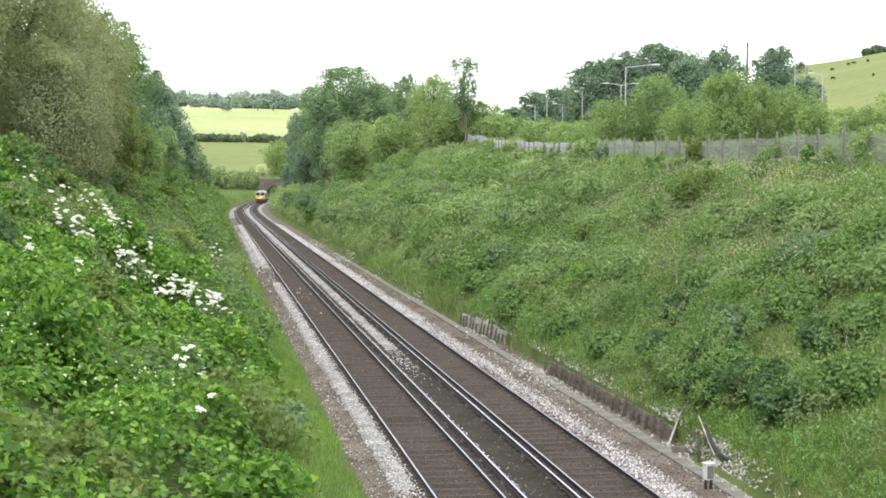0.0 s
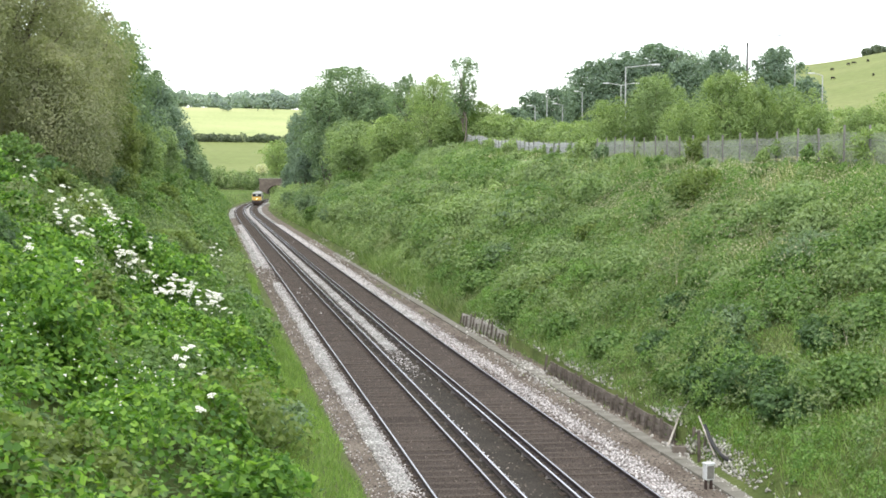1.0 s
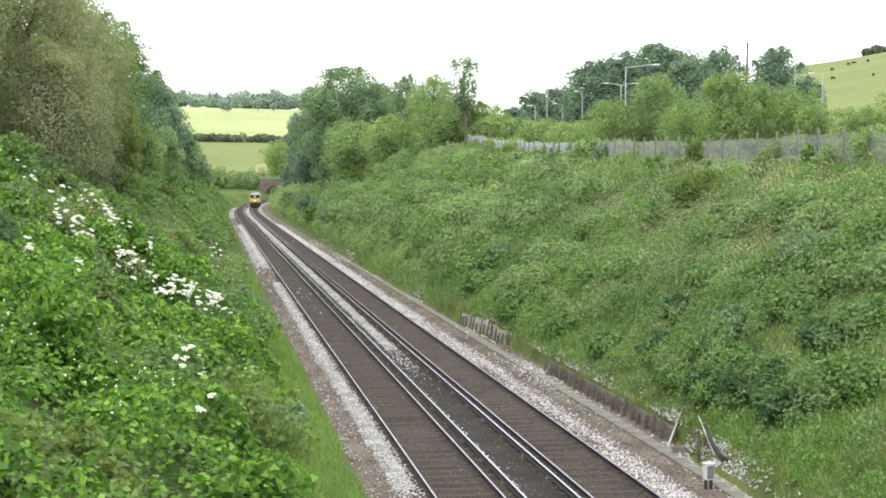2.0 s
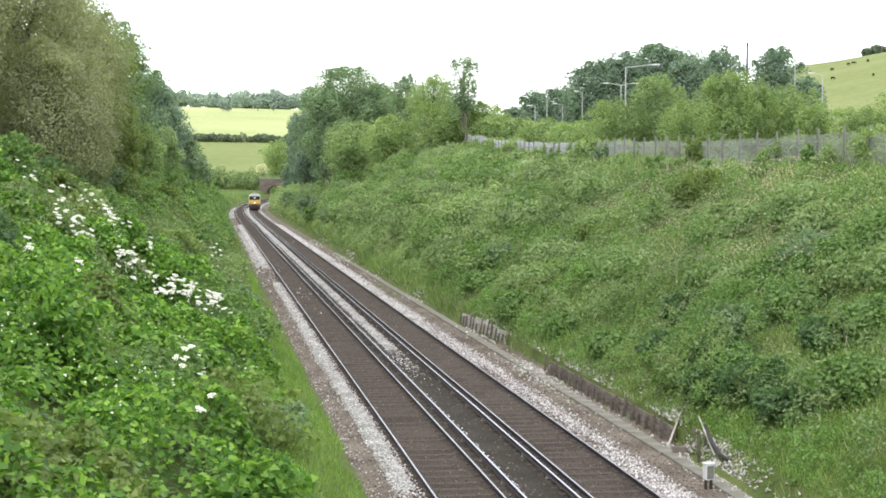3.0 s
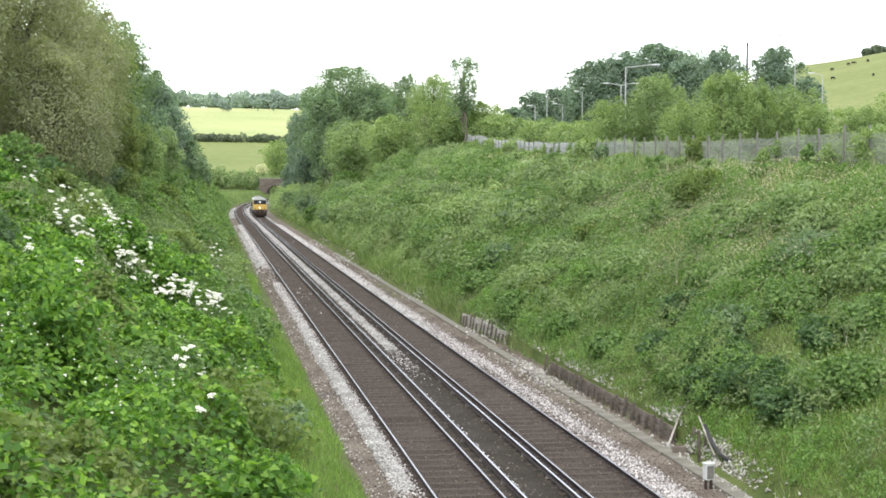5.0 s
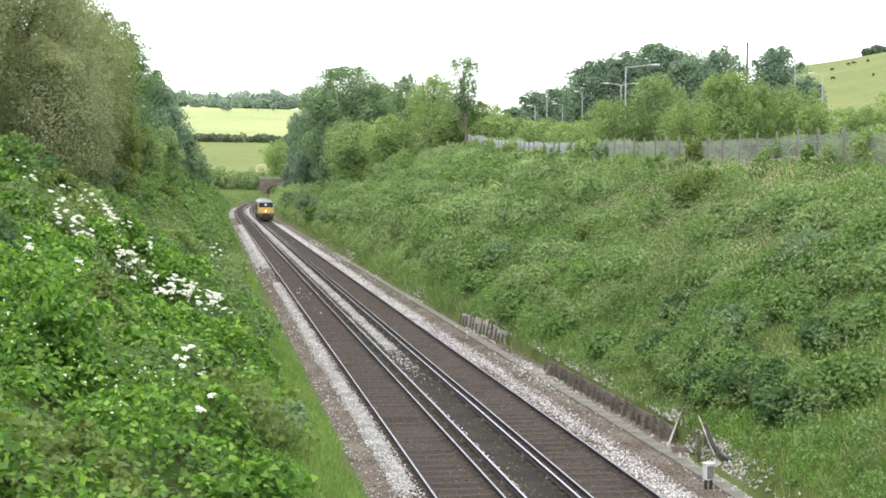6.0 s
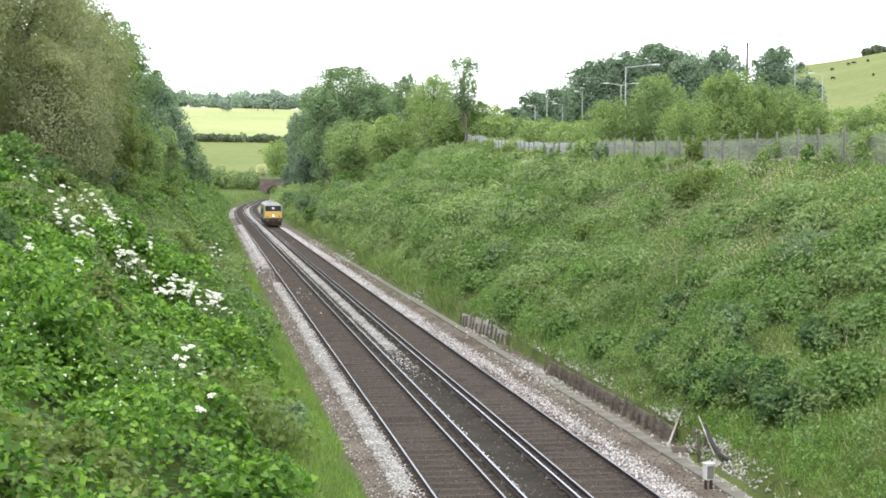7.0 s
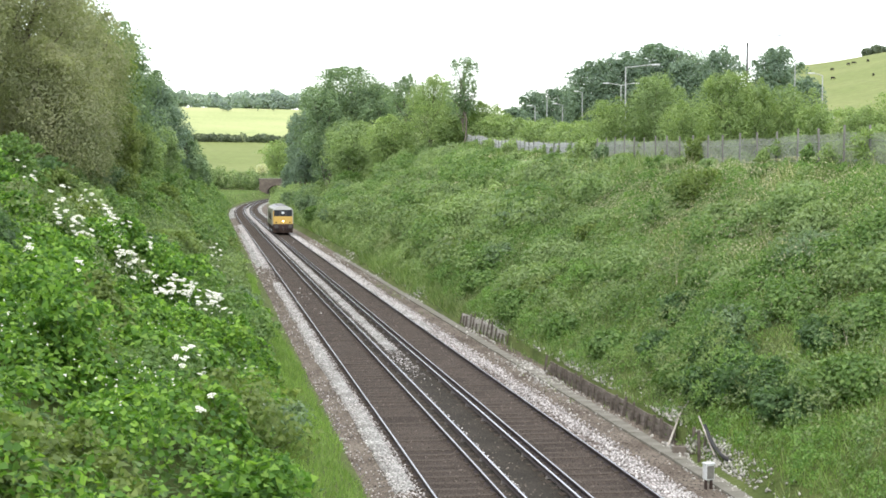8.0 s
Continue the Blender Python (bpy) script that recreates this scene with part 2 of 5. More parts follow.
def value_noise(x, y, seed=0):
    """Smooth noise between 0 and 1 on arrays."""
    x, y = np.asarray(x, float), np.asarray(y, float)
    xi, yi = np.floor(x), np.floor(y)
    fx, fy = x - xi, y - yi
    fx, fy = fx * fx * (3 - 2 * fx), fy * fy * (3 - 2 * fy)

    def h(a, b):
        s = np.sin(a * 127.1 + b * 311.7 + seed * 74.7) * 43758.5453
        return s - np.floor(s)
    return (h(xi, yi) * (1 - fx) + h(xi + 1, yi) * fx) * (1 - fy) + (h(xi, yi + 1) * (1 - fx) + h(xi + 1, yi + 1) * fx) * fy


def fractal(x, y, seed=0, octaves=4):
    s, a, tot = 0, 1.0, 0
    for i in range(octaves):
        s = s + a * value_noise(x * 2 ** i, y * 2 ** i, seed + i)
        tot += a
        a *= 0.5
    return s / tot


def smooth(a, b, t):
    u = np.clip((np.asarray(t, float) - a) / (b - a), 0, 1)
    return u * u * (3 - 2 * u)


# ---- the lie of the land ----
# The plan is drawn on a skewed sheet: a place (x, v) of the plan lies at y = STRETCH * v + SKEW * x in metres.
STRETCH, SKEW, LEVEL = 1.7525, 0.3552, 0.965


def along(x, v):
    """Metres along the line of a place on the plan."""
    return STRETCH * v + SKEW * x


def lay(p):
    """Plan places (n, 3) as metres."""
    p = np.array(p, float)
    p[..., 1] = along(p[..., 0], p[..., 1])
    return p


LEFT_C, RIGHT_C = 5.63, 9.05        # track centres
GAUGE = 0.7525                       # half the distance of the rail heads
TOE_L, TOE_R = 3.0, 12.45


def bend(y):
    """How far the line has curved to the right at y."""
    y = np.asarray(y, float)
    c = np.clip(y - 143, 0, 160)
    return c ** 2.5 / 17195 + np.clip(y - 303, 0, None) * 0.294


def dip(y):
    """The line falls gently away from the bridge."""
    return 0.0037 * np.clip(np.asarray(y, float) - 23, 0, 230)


def right_crest(y):
    return np.interp(y, [-50, 20, 38, 60, 86, 112, 160, 230, 400], [7.2, 7.4, 7.8, 8.5, 10.0, 12.2, 12.5, 9.0, 7.0])


def left_crest(y):
    return np.interp(y, [-50, 0, 48, 150, 190, 225, 300], [8.0, 8.5, 10.0, 11.0, 8.0, 2.6, 2.0])


FAR_Y = np.array([0, 250, 360, 450, 650, 950, 1200, 1800, 4500.])
FAR_Z = np.array([9, 4, 5.5, 13, 38, 87, 98, 95, 90.])
HILL_U = np.array([0, 150, 230, 294, 491, 560, 700, 1800, 4500.])
HILL_Z = np.array([9, 11, 17, 32, 82, 88, 90, 88, 85.])


def ground_z(x, y):
    x, y = np.asarray(x, float), np.asarray(y, float)
    d = x - bend(y)
    az = np.degrees(np.arctan2(x, np.maximum(y, 1e-3)))
    w = smooth(27, 39, az) * smooth(-40, 30, y)
    far = np.interp(y, FAR_Y, FAR_Z) * (1 - w) + np.interp(0.8 * x + 0.6 * y, HILL_U, HILL_Z) * np.interp(az, [30, 40.4, 43.5, 45.5, 60], [0.65, 0.88, 0.91, 0.925, 1.0]) * w
    rc, lc = right_crest(y), left_crest(y)
    rise_r = (d - TOE_R) * 0.53
    rise_l = (TOE_L - d) * 0.62
    top_r = rc + np.clip((d - TOE_R - rc / 0.53) * 0.03, 0, 2.5)
    top_l = lc + np.clip((TOE_L - d - lc / 0.62) * 0.02, 0, 2.0)
    low = np.where((y > 19) & (y < 39), -0.45, np.clip(-0.45 + (d - 12.25) * 1.15, -0.45, 9))
    right = np.where(d < 12.78, low, np.minimum(rise_r, top_r))
    left = np.minimum(rise_l, top_l)
    lumps = (fractal(x * 0.35, y * 0.35, 3) - 0.5) * 0.55
    z = np.maximum(np.maximum(right, left), -0.45)
    z = z + lumps * smooth(0.5, 2.5, z)
    # the near cutting passes into the open country
    out = np.maximum(smooth(45, 110, d - TOE_R), np.maximum(smooth(40, 110, TOE_L - d), smooth(270, 380, y)))
    return (z * (1 - out) + far * out) * LEVEL - dip(y)


def spaced(lo, hi, step, reach, grow=1.09):
    mid = list(np.arange(lo, hi + 1e-6, step))
    a, s, left = lo, step, []
    while a > -reach:
        s *= grow
        a -= s
        left.append(a)
    a, s, right = hi, step, []
    while a < reach:
        s *= grow
        a += s
        right.append(a)
    return np.array(left[::-1] + mid + right)


def build_ground():
    xs, ys = spaced(-16, 40, 0.5, 4300), spaced(-15, 300, 1.5, 2300)
    xs = np.sort(np.concatenate([xs, [12.74, 12.79]]))
    gx, gy = np.meshgrid(xs, ys)
    v = np.stack([gx, gy, ground_z(gx, gy)], -1).reshape(-1, 3)
    nx, ny = len(xs), len(ys)
    i = (np.arange(ny - 1)[:, None] * nx + np.arange(nx - 1)[None]).ravel()
    f = np.stack([i, i + 1, i + nx + 1, i + nx], 1)
    me = mesh_from("ground", lay(v), f, M_SOIL, True)
    for m in (M_FIELD, M_CROP, M_HILL):
        me.materials.append(m)
    c = v[f].mean(1)
    d = c[:, 0] - bend(c[:, 1])
    az = np.degrees(np.arctan2(c[:, 0], np.maximum(c[:, 1], 1e-3)))
    idx = np.zeros(len(f), np.int32)
    idx[(np.abs(d) > 110) | (c[:, 1] > 330)] = 1
    idx[(c[:, 1] > 612) & (c[:, 1] < 1250) & (az < 20)] = 2
    idx[(az > 24) & (0.8 * c[:, 0] + 0.6 * c[:, 1] > 180)] = 3
    me.polygons.foreach_set("material_index", idx)
    return tagged(new("ground", me), "green railway cutting rising to fields and downland", "ground", kind="structure")


build_ground()


# ---- the permanent way ----
LINE_Y = np.concatenate([np.arange(-20, 140, 4.0), np.arange(140, 335, 2.0)])


def swept(name, section, material, smooth_shade=False, y=LINE_Y, wobble=0.0):
    """Sweeps a section of (offset, height) along the line."""
    k, n = len(section), len(y)
    s = np.array(section, float)
    b = bend(y)
    v = np.zeros((n, k, 3))
    v[:, :, 0] = s[None, :, 0] + b[:, None]
    v[:, :, 1] = y[:, None]
    v[:, :, 2] = s[None, :, 1] - dip(y)[:, None]
    if wobble:
        jitter = (fractal(v[:, :, 0] * 1.3, v[:, :, 1] * 0.7, 9) - 0.5) * 2 * wobble
        v[:, 1:-1, 2] += jitter[:, 1:-1]
        for e in (0, -1):
            v[:, e, 0] += (fractal(y * 0.35, y * 0, round(s[e, 0] * 100)) - 0.5) * 0.16
    i = (np.arange(n - 1)[:, None] * k + np.arange(k - 1)[None]).ravel()
    f = np.stack([i, i + 1, i + k + 1, i + k], 1)
    return mesh_from(name, lay(v.reshape(-1, 3)), f, material, smooth_shade)


FINE_Y = np.concatenate([np.arange(-10, 140, 1.0), np.arange(140, 335, 2.0)])


def build_bed():
    for name, sec, mat, label, wob in (
        ("ballast_left_cess", [(2.3, -0.43), (2.7, -0.38), (3.1, -0.34), (3.5, -0.31), (3.85, -0.26), (4.12, -0.19)], M_CESS, "brown gravel cess path with scattered stones beside the track", 0.03),
        ("ballast_left_edge", [(4.12, -0.19), (4.25, -0.15), (4.4, -0.14), (4.56, -0.14)], M_CESS, "worn brown ballast edge beside the track", 0.015),
        ("ballast_left_track", [(4.56, -0.14), (4.86, -0.14), (5.2, -0.14), (5.6, -0.145), (6.0, -0.14), (6.40, -0.14)], M_BED, "dark brown oily ballast between the rails", 0.008),
        ("ballast_six_foot", [(6.40, -0.14), (6.7, -0.14), (7.0, -0.15), (7.35, -0.17), (7.7, -0.15), (8.0, -0.14), (8.28, -0.14)], M_SIX, "dark mossy ballast between the two tracks", 0.015),
        ("ballast_right_track", [(8.28, -0.14), (8.6, -0.14), (9.0, -0.145), (9.4, -0.14), (9.82, -0.14)], M_BED, "dark brown oily ballast between the rails", 0.008),
        ("ballast_right_shoulder", [(9.82, -0.14), (10.1, -0.135), (10.35, -0.14), (10.6, -0.20), (10.85, -0.29)], M_SHOULDER, "pale pinkish ballast shoulder of crushed stone", 0.02),
        ("ballast_right_cess", [(10.85, -0.29), (11.2, -0.33), (11.6, -0.34), (12.0, -0.33), (12.5, -0.30), (13.0, -0.2)], M_CESS, "brown gravel cess beside the slope", 0.02),
    ):
        tagged(new(name, swept(name, sec, mat, True, FINE_Y, wob)), label, "ballast", kind="structure")
    for name, sec, lo, hi, label in (
        ("ballast_six_foot_pale", [(7.28, -0.17), (7.36, -0.13), (7.48, -0.122), (7.62, -0.13), (7.74, -0.17)], 32, 330, "ridge of fresh pale ballast between the tracks"),
        ("ballast_right_pale_far", [(9.9, -0.16), (10.0, -0.118), (10.25, -0.115), (10.5, -0.14), (10.7, -0.24)], 112, 260, "pale crushed stone along the inside of the bend"),
        ("ballast_right_pale", [(9.92, -0.16), (10.02, -0.122), (10.2, -0.118), (10.4, -0.13), (10.55, -0.2)], 36, 98, "band of pale crushed stone along the track"),
        ("ballast_left_pale", [(4.10, -0.20), (4.2, -0.135), (4.38, -0.118), (4.55, -0.118), (4.70, -0.15)], 17, 58, "band of pale grey crushed stone along the track"),
        ("ballast_left_pale_far", [(3.7, -0.28), (3.95, -0.16), (4.25, -0.118), (4.5, -0.12), (4.66, -0.15)], 67, 112, "band of pale grey crushed stone along the track"),
        ("ballast_bend_pale", [(3.45, -0.28), (3.7, -0.16), (4.0, -0.118), (4.4, -0.12), (4.6, -0.15)], 150, 210, "pale crushed stone on the outside of the bend"),
    ):
        part_y = FINE_Y[(FINE_Y > lo) & (FINE_Y < hi)]
        tagged(new(name, swept(name, sec, M_SHOULDER_PALE, True, part_y, 0.03)), label, "ballast", kind="structure")


build_bed()


def rail_section(c, top, w, h, foot, band):
    return [(c - foot, top - h), (c - foot, top - h + 0.015), (c - 0.012, top - h + 0.03), (c - 0.012, top - 0.045),
            (c - w, top - 0.04), (c - w, top - 0.006), (c - band, top - 0.001)], [(c - band, top - 0.001), (c - band + 0.006, top), (c + band - 0.006, top), (c + band, top - 0.001)], \
           [(c + band, top - 0.001), (c + w, top - 0.006), (c + w, top - 0.04), (c + 0.012, top - 0.045), (c + 0.012, top - h + 0.03), (c + foot, top - h + 0.015), (c + foot, top - h)]


def build_rail(name, c, parent, conductor=False):
    top = 0.076 if conductor else 0.0
    w, h, foot = (0.038, 0.11, 0.06) if conductor else (0.035, 0.155, 0.07)
    a, head, b = rail_section(c, top, w, h, foot, 0.024 if conductor else 0.019)
    web = new(name, swept(name, a, M_RAIL_SIDE))
    web.parent = parent
    for nm, sec, mat in (("rail_web", b, M_RAIL_SIDE), ("rail_head", head, M_CONDUCTOR if conductor else M_RAIL_TOP)):
        ob = new(nm, swept(nm, sec, mat))
        ob.parent = web


def sleeper_mesh():
    bm = boxed(-1.27, 1.27, -0.125, 0.125, -0.15, 0, bevel=0.012)
    for s in (-1, 1):
        box(bm, s * GAUGE - 0.13, s * GAUGE + 0.13, -0.08, 0.08, 0.0, 0.022)
    me = bpy.data.meshes.new("sleeper")
    bm.to_mesh(me)
    bm.free()
    me.materials.append(M_SLEEPER)
    return me


SLEEPER = sleeper_mesh()


def build_track(c, conductor_at, label):
    t = tagged(new("railway_track"), label, "railway track", "tracks of the double line")
    for s in (-1, 1):
        build_rail("rail", c + s * GAUGE, t)
    build_rail("conductor_rail", conductor_at, t, True)
    y, k = 13.0, 0
    while k < 170:
        shared("sleeper", SLEEPER, t, Matrix.Translation((c + float(bend(y)), along(c + float(bend(y)), y), -0.132 - float(dip(y)) + random.uniform(-0.012, 0.007))) @ pose(0, 0, 0, 0, 0, random.uniform(-0.6, 0.6)))
        if k % 4 == 0 and k < 120:
            bm = bmesh.new()
            tube(bm, (0, 0, -0.14), (0, 0, -0.035), 0.075, 0.05, 8)
            ob = part("insulator", bm, M_POT, t)
            ob.matrix_local = Matrix.Translation((conductor_at + float(bend(y)), along(conductor_at + float(bend(y)), y), -float(dip(y))))
        y += 0.7 / STRETCH
        k += 1
    # the far sleepers
    base = np.array([(x, yy, z) for z in (-0.1, 0.0) for yy in (-0.125, 0.125) for x in (-1.27, 1.27)])
    fs = [(4, 5, 7, 6), (0, 1, 5, 4), (1, 3, 7, 5), (3, 2, 6, 7), (2, 0, 4, 6)]
    ys = np.arange(y, 300, 0.7 / STRETCH)
    v = base[None] + lay(np.stack([c + bend(ys), ys, -0.136 - dip(ys)], 1))[:, None, :]
    f = np.array(fs)[None] + (np.arange(len(ys)) * len(base))[:, None, None]
    ob = tagged(new("distant_sleeper_row", mesh_from("distant_sleeper_row", v.reshape(-1, 3), f.reshape(-1, 4), M_SLEEPER)), kind="stuff")
    ob.parent = t
    return t


build_track(LEFT_C, 6.76, "electrified track with bright steel rails and a conductor rail")
build_track(RIGHT_C, 7.93, "electrified track with bright steel rails on which the locomotive runs")


def stones(name, d0, d1, z_of, n, size, material, y0, y1, label, keep=None, seed=1):
    """Loose stones: rough octahedra scattered along the line, thicker near by."""
    rng = np.random.default_rng(seed)
    y = y0 + (y1 - y0) * rng.random(n) ** 1.7
    d = d0 + (d1 - d0) * rng.random(n)
    if keep is not None:
        ok = rng.random(n) < keep(d, y)
        y, d = y[ok], d[ok]
        n = len(y)
    r = size * rng.uniform(0.55, 1.35, n) * (1 + np.clip(y - 30, 0, 90) / 90)
    octa = np.array([(1, 0, 0), (0, 1, 0), (-1, 0, 0), (0, -1, 0), (0, 0, 1), (0, 0, -1.)])
    tri = np.array([(0, 1, 4), (1, 2, 4), (2, 3, 4), (3, 0, 4), (1, 0, 5), (2, 1, 5), (3, 2, 5), (0, 3, 5)])
    v = octa[None] * rng.uniform(0.6, 1.2, (n, 6, 1))
    a = rng.random(n) * 6.283
    c, s = np.cos(a)[:, None], np.sin(a)[:, None]
    v = np.stack([v[..., 0] * c - v[..., 1] * s, v[..., 0] * s + v[..., 1] * c, v[..., 2] * 0.75 + v[..., 0] * 0.3], -1) * r[:, None, None]
    v += lay(np.stack([d + bend(y), y, z_of(d, y) + r * 0.3], 1))[:, None]
    f = tri[None] + (np.arange(n) * 6)[:, None, None]
    return tagged(new(name, mesh_from(name, v.reshape(-1, 3), f.reshape(-1, 3), material)), label, "stones", kind="stuff")


def bed_z(d, y):
    return np.interp(d, [1.9, 3.1, 3.75, 4.05, 4.3, 6.7, 7.35, 8, 10.35, 10.6, 10.85, 11.6, 12.5], [-0.43, -0.33, -0.27, -0.16, -0.13, -0.14, -0.17, -0.14, -0.14, -0.2, -0.29, -0.34, -0.3]) - dip(y)


stones("shoulder_stones", 9.86, 11.1, bed_z, 30000, 0.032, M_STONE, 13, 130, "pale crushed stones along the track's edge",
       lambda d, y: np.clip(1.25 - np.abs(d - 10.35) * 1.3, 0, 1) * (0.25 + 0.75 * smooth(0.25, 0.5, fractal(d * 1.2, y * 0.4, 21))))
stones("verge_stones", 3.0, 4.75, bed_z, 30000, 0.03, M_STONE, 13, 130, "pale crushed stones along the track's edge",
       lambda d, y: (smooth(4.0, 4.3, d) * 0.9 + 0.22 * smooth(0.35, 0.6, fractal(d * 1.1, y * 0.5, 22))) * (1 - 0.85 * smooth(56, 58, y) * smooth(67, 65, y)), 2)
stones("six_foot_stones", 6.85, 7.75, bed_z, 22000, 0.03, M_STONE, 13, 200, "pale loose stones between the tracks",
       lambda d, y: smooth(26, 36, y) * smooth(7.1, 7.35, d) + (0.55 - 0.35 * smooth(30, 60, y)) * smooth(7.12, 6.92, d), 3)
stones("dark_stones", 2.6, 11.9, bed_z, 26000, 0.026, M_STONE_DARK, 13, 75, "brown stones scattered over the track bed",
       lambda d, y: np.where((d > 4.7) & (d < 9.85), 0.4, 0.9), 4)


# ---- plants ----
def unit(a):
    return a / np.maximum(np.linalg.norm(a, axis=-1, keepdims=True), 1e-9)


def leaf_mesh(name, p, u, v, material, fold=0.25, slim=True):
    """Leaves: p the stalk end, u the length, v half the width. Slim ones are single tapering blades, the others folded kites."""
    n = len(p)
    if slim:
        co = np.stack([p - v, p + v, p + u], 1).reshape(-1, 3)
        return mesh_from(name, co, np.arange(3 * n).reshape(-1, 3), material)
    w = np.cross(u, v)
    w = unit(w) * np.linalg.norm(v, axis=1, keepdims=True) * fold
    co = np.stack([p, p + 0.45 * u + v + w, p + u, p + 0.45 * u - v + w], 1).reshape(-1, 3)
    k = (np.arange(n) * 4)[:, None]
    f = np.concatenate([k + [[0, 1, 2]], k + [[0, 2, 3]]], 1).reshape(-1, 3)
    return mesh_from(name, co, f, material)


def leaf_frame(normal, size, rng, spread=0.8, ratio=0.42, upright=0.0):
    n = len(normal)
    nn = unit(normal + rng.normal(0, spread, (n, 3)))
    u = unit(np.cross(nn, rng.normal(0, 1, (n, 3))))
    if upright:
        u = unit(u + [0, 0, upright])
    v = unit(np.cross(nn, u))
    s = (size * rng.uniform(0.6, 1.35, n))[:, None]
    return u * s, v * s * ratio


def canopy(name, d0, d1, y0, y1, density, height, size, material, label, category, seed, where=None, depth=0.5, spread=0.7, lean=1.0, ratio=0.42, upright=0.0, slim=True, clump=None):
    """A leafy cover over the banks: leaves in the outer layer of a lumpy surface."""
    rng = np.random.default_rng(seed)
    n = int(density * (d1 - d0) * (y1 - y0))
    d = rng.uniform(d0, d1, n)
    y = rng.uniform(y0, y1, n)
    if clump:
        per, radius = clump
        k = int(per * (d1 - d0) * (y1 - y0))
        cd, cy = rng.uniform(d0, d1, k), rng.uniform(y0, y1, k)
        cr = radius * rng.uniform(0.6, 1.4, k)
        ch = rng.uniform(-0.5, 0.6, k) * radius
        pick = rng.integers(0, k, n)
        od, oy = rng.normal(0, 0.5, n), rng.normal(0, 0.5, n)
        d, y = cd[pick] + od * cr[pick], cy[pick] + oy * cr[pick] / STRETCH
        lift = ch[pick] - (od ** 2 + oy ** 2) * cr[pick] * 0.9
        tip = np.stack([od, oy, np.full(n, 0.55)], 1)
    if where is not None:
        ok = rng.random(n) < where(d, y)
        d, y = d[ok], y[ok]
        if clump:
            lift, tip = lift[ok], tip[ok]
        n = len(d)
    x = d + bend(y)

    def top(dd, yy):
        return ground_z(dd + bend(yy), yy) + height(dd, yy)
    e = 0.15
    z = top(d, y)
    gx, gy = (top(d + e, y) - z) / e, (top(d, y + e) - z) / e
    nrm = unit(np.stack([-gx, -gy / STRETCH, np.full(n, lean)], 1))
    h = height(d, y)
    z = z - h * depth * rng.random(n) ** 2
    if clump:
        z = top(d, y) + lift - 0.3 * clump[1] * rng.random(n) ** 2
        nrm = unit(nrm * 0.6 + tip)
    sz = size(d, y)
    p = lay(np.stack([x, y, z], 1)) + rng.normal(0, 0.25, (n, 3)) * sz[:, None]
    u, v = leaf_frame(nrm, sz, rng, spread, ratio, upright)
    return tagged(new(name, leaf_mesh(name, p - u / 2, u, v, material, 0.25, slim)), label, category, kind="stuff")


def blades(name, d0, d1, y0, y1, density, length, width, material, label, seed, where=None):
    """Grass: narrow kites that lean and droop."""
    rng = np.random.default_rng(seed)
    n = int(density * (d1 - d0) * (y1 - y0))
    d, y = rng.uniform(d0, d1, n), rng.uniform(y0, y1, n)
    if where is not None:
        ok = rng.random(n) < where(d, y)
        d, y = d[ok], y[ok]
        n = len(d)
    x = d + bend(y)
    ln = length(d, y) * rng.uniform(0.5, 1.3, n)
    a = rng.uniform(0, 6.283, n)
    tilt = rng.uniform(0.2, 1.7, n)
    u = np.stack([np.cos(a) * tilt, np.sin(a) * tilt, np.ones(n)], 1)
    u = unit(u) * ln[:, None]
    v = np.stack([-np.sin(a), np.cos(a), np.zeros(n)], 1) * (width(d, y) * rng.uniform(0.6, 1.3, n))[:, None]
    p = lay(np.stack([x, y, np.maximum(ground_z(x, y), np.where(d < 12.4, -0.36 - dip(y), -9)) - 0.03], 1))
    return tagged(new(name, leaf_mesh(name, p, u, v * 0.7, material)), label, "grass", kind="stuff")


def limb(bm, a, b, r0, r1, rng, bits=4, n=7):
    a, b = np.array(a, float), np.array(b, float)
    pts = [a + (b - a) * i / bits + (rng.normal(0, 0.05, 3) * np.linalg.norm(b - a) if 0 < i < bits else 0) for i in range(bits + 1)]
    for i in range(bits):
        tube(bm, pts[i], pts[i + 1], r0 + (r1 - r0) * i / bits, r0 + (r1 - r0) * (i + 1) / bits, n)
    return pts


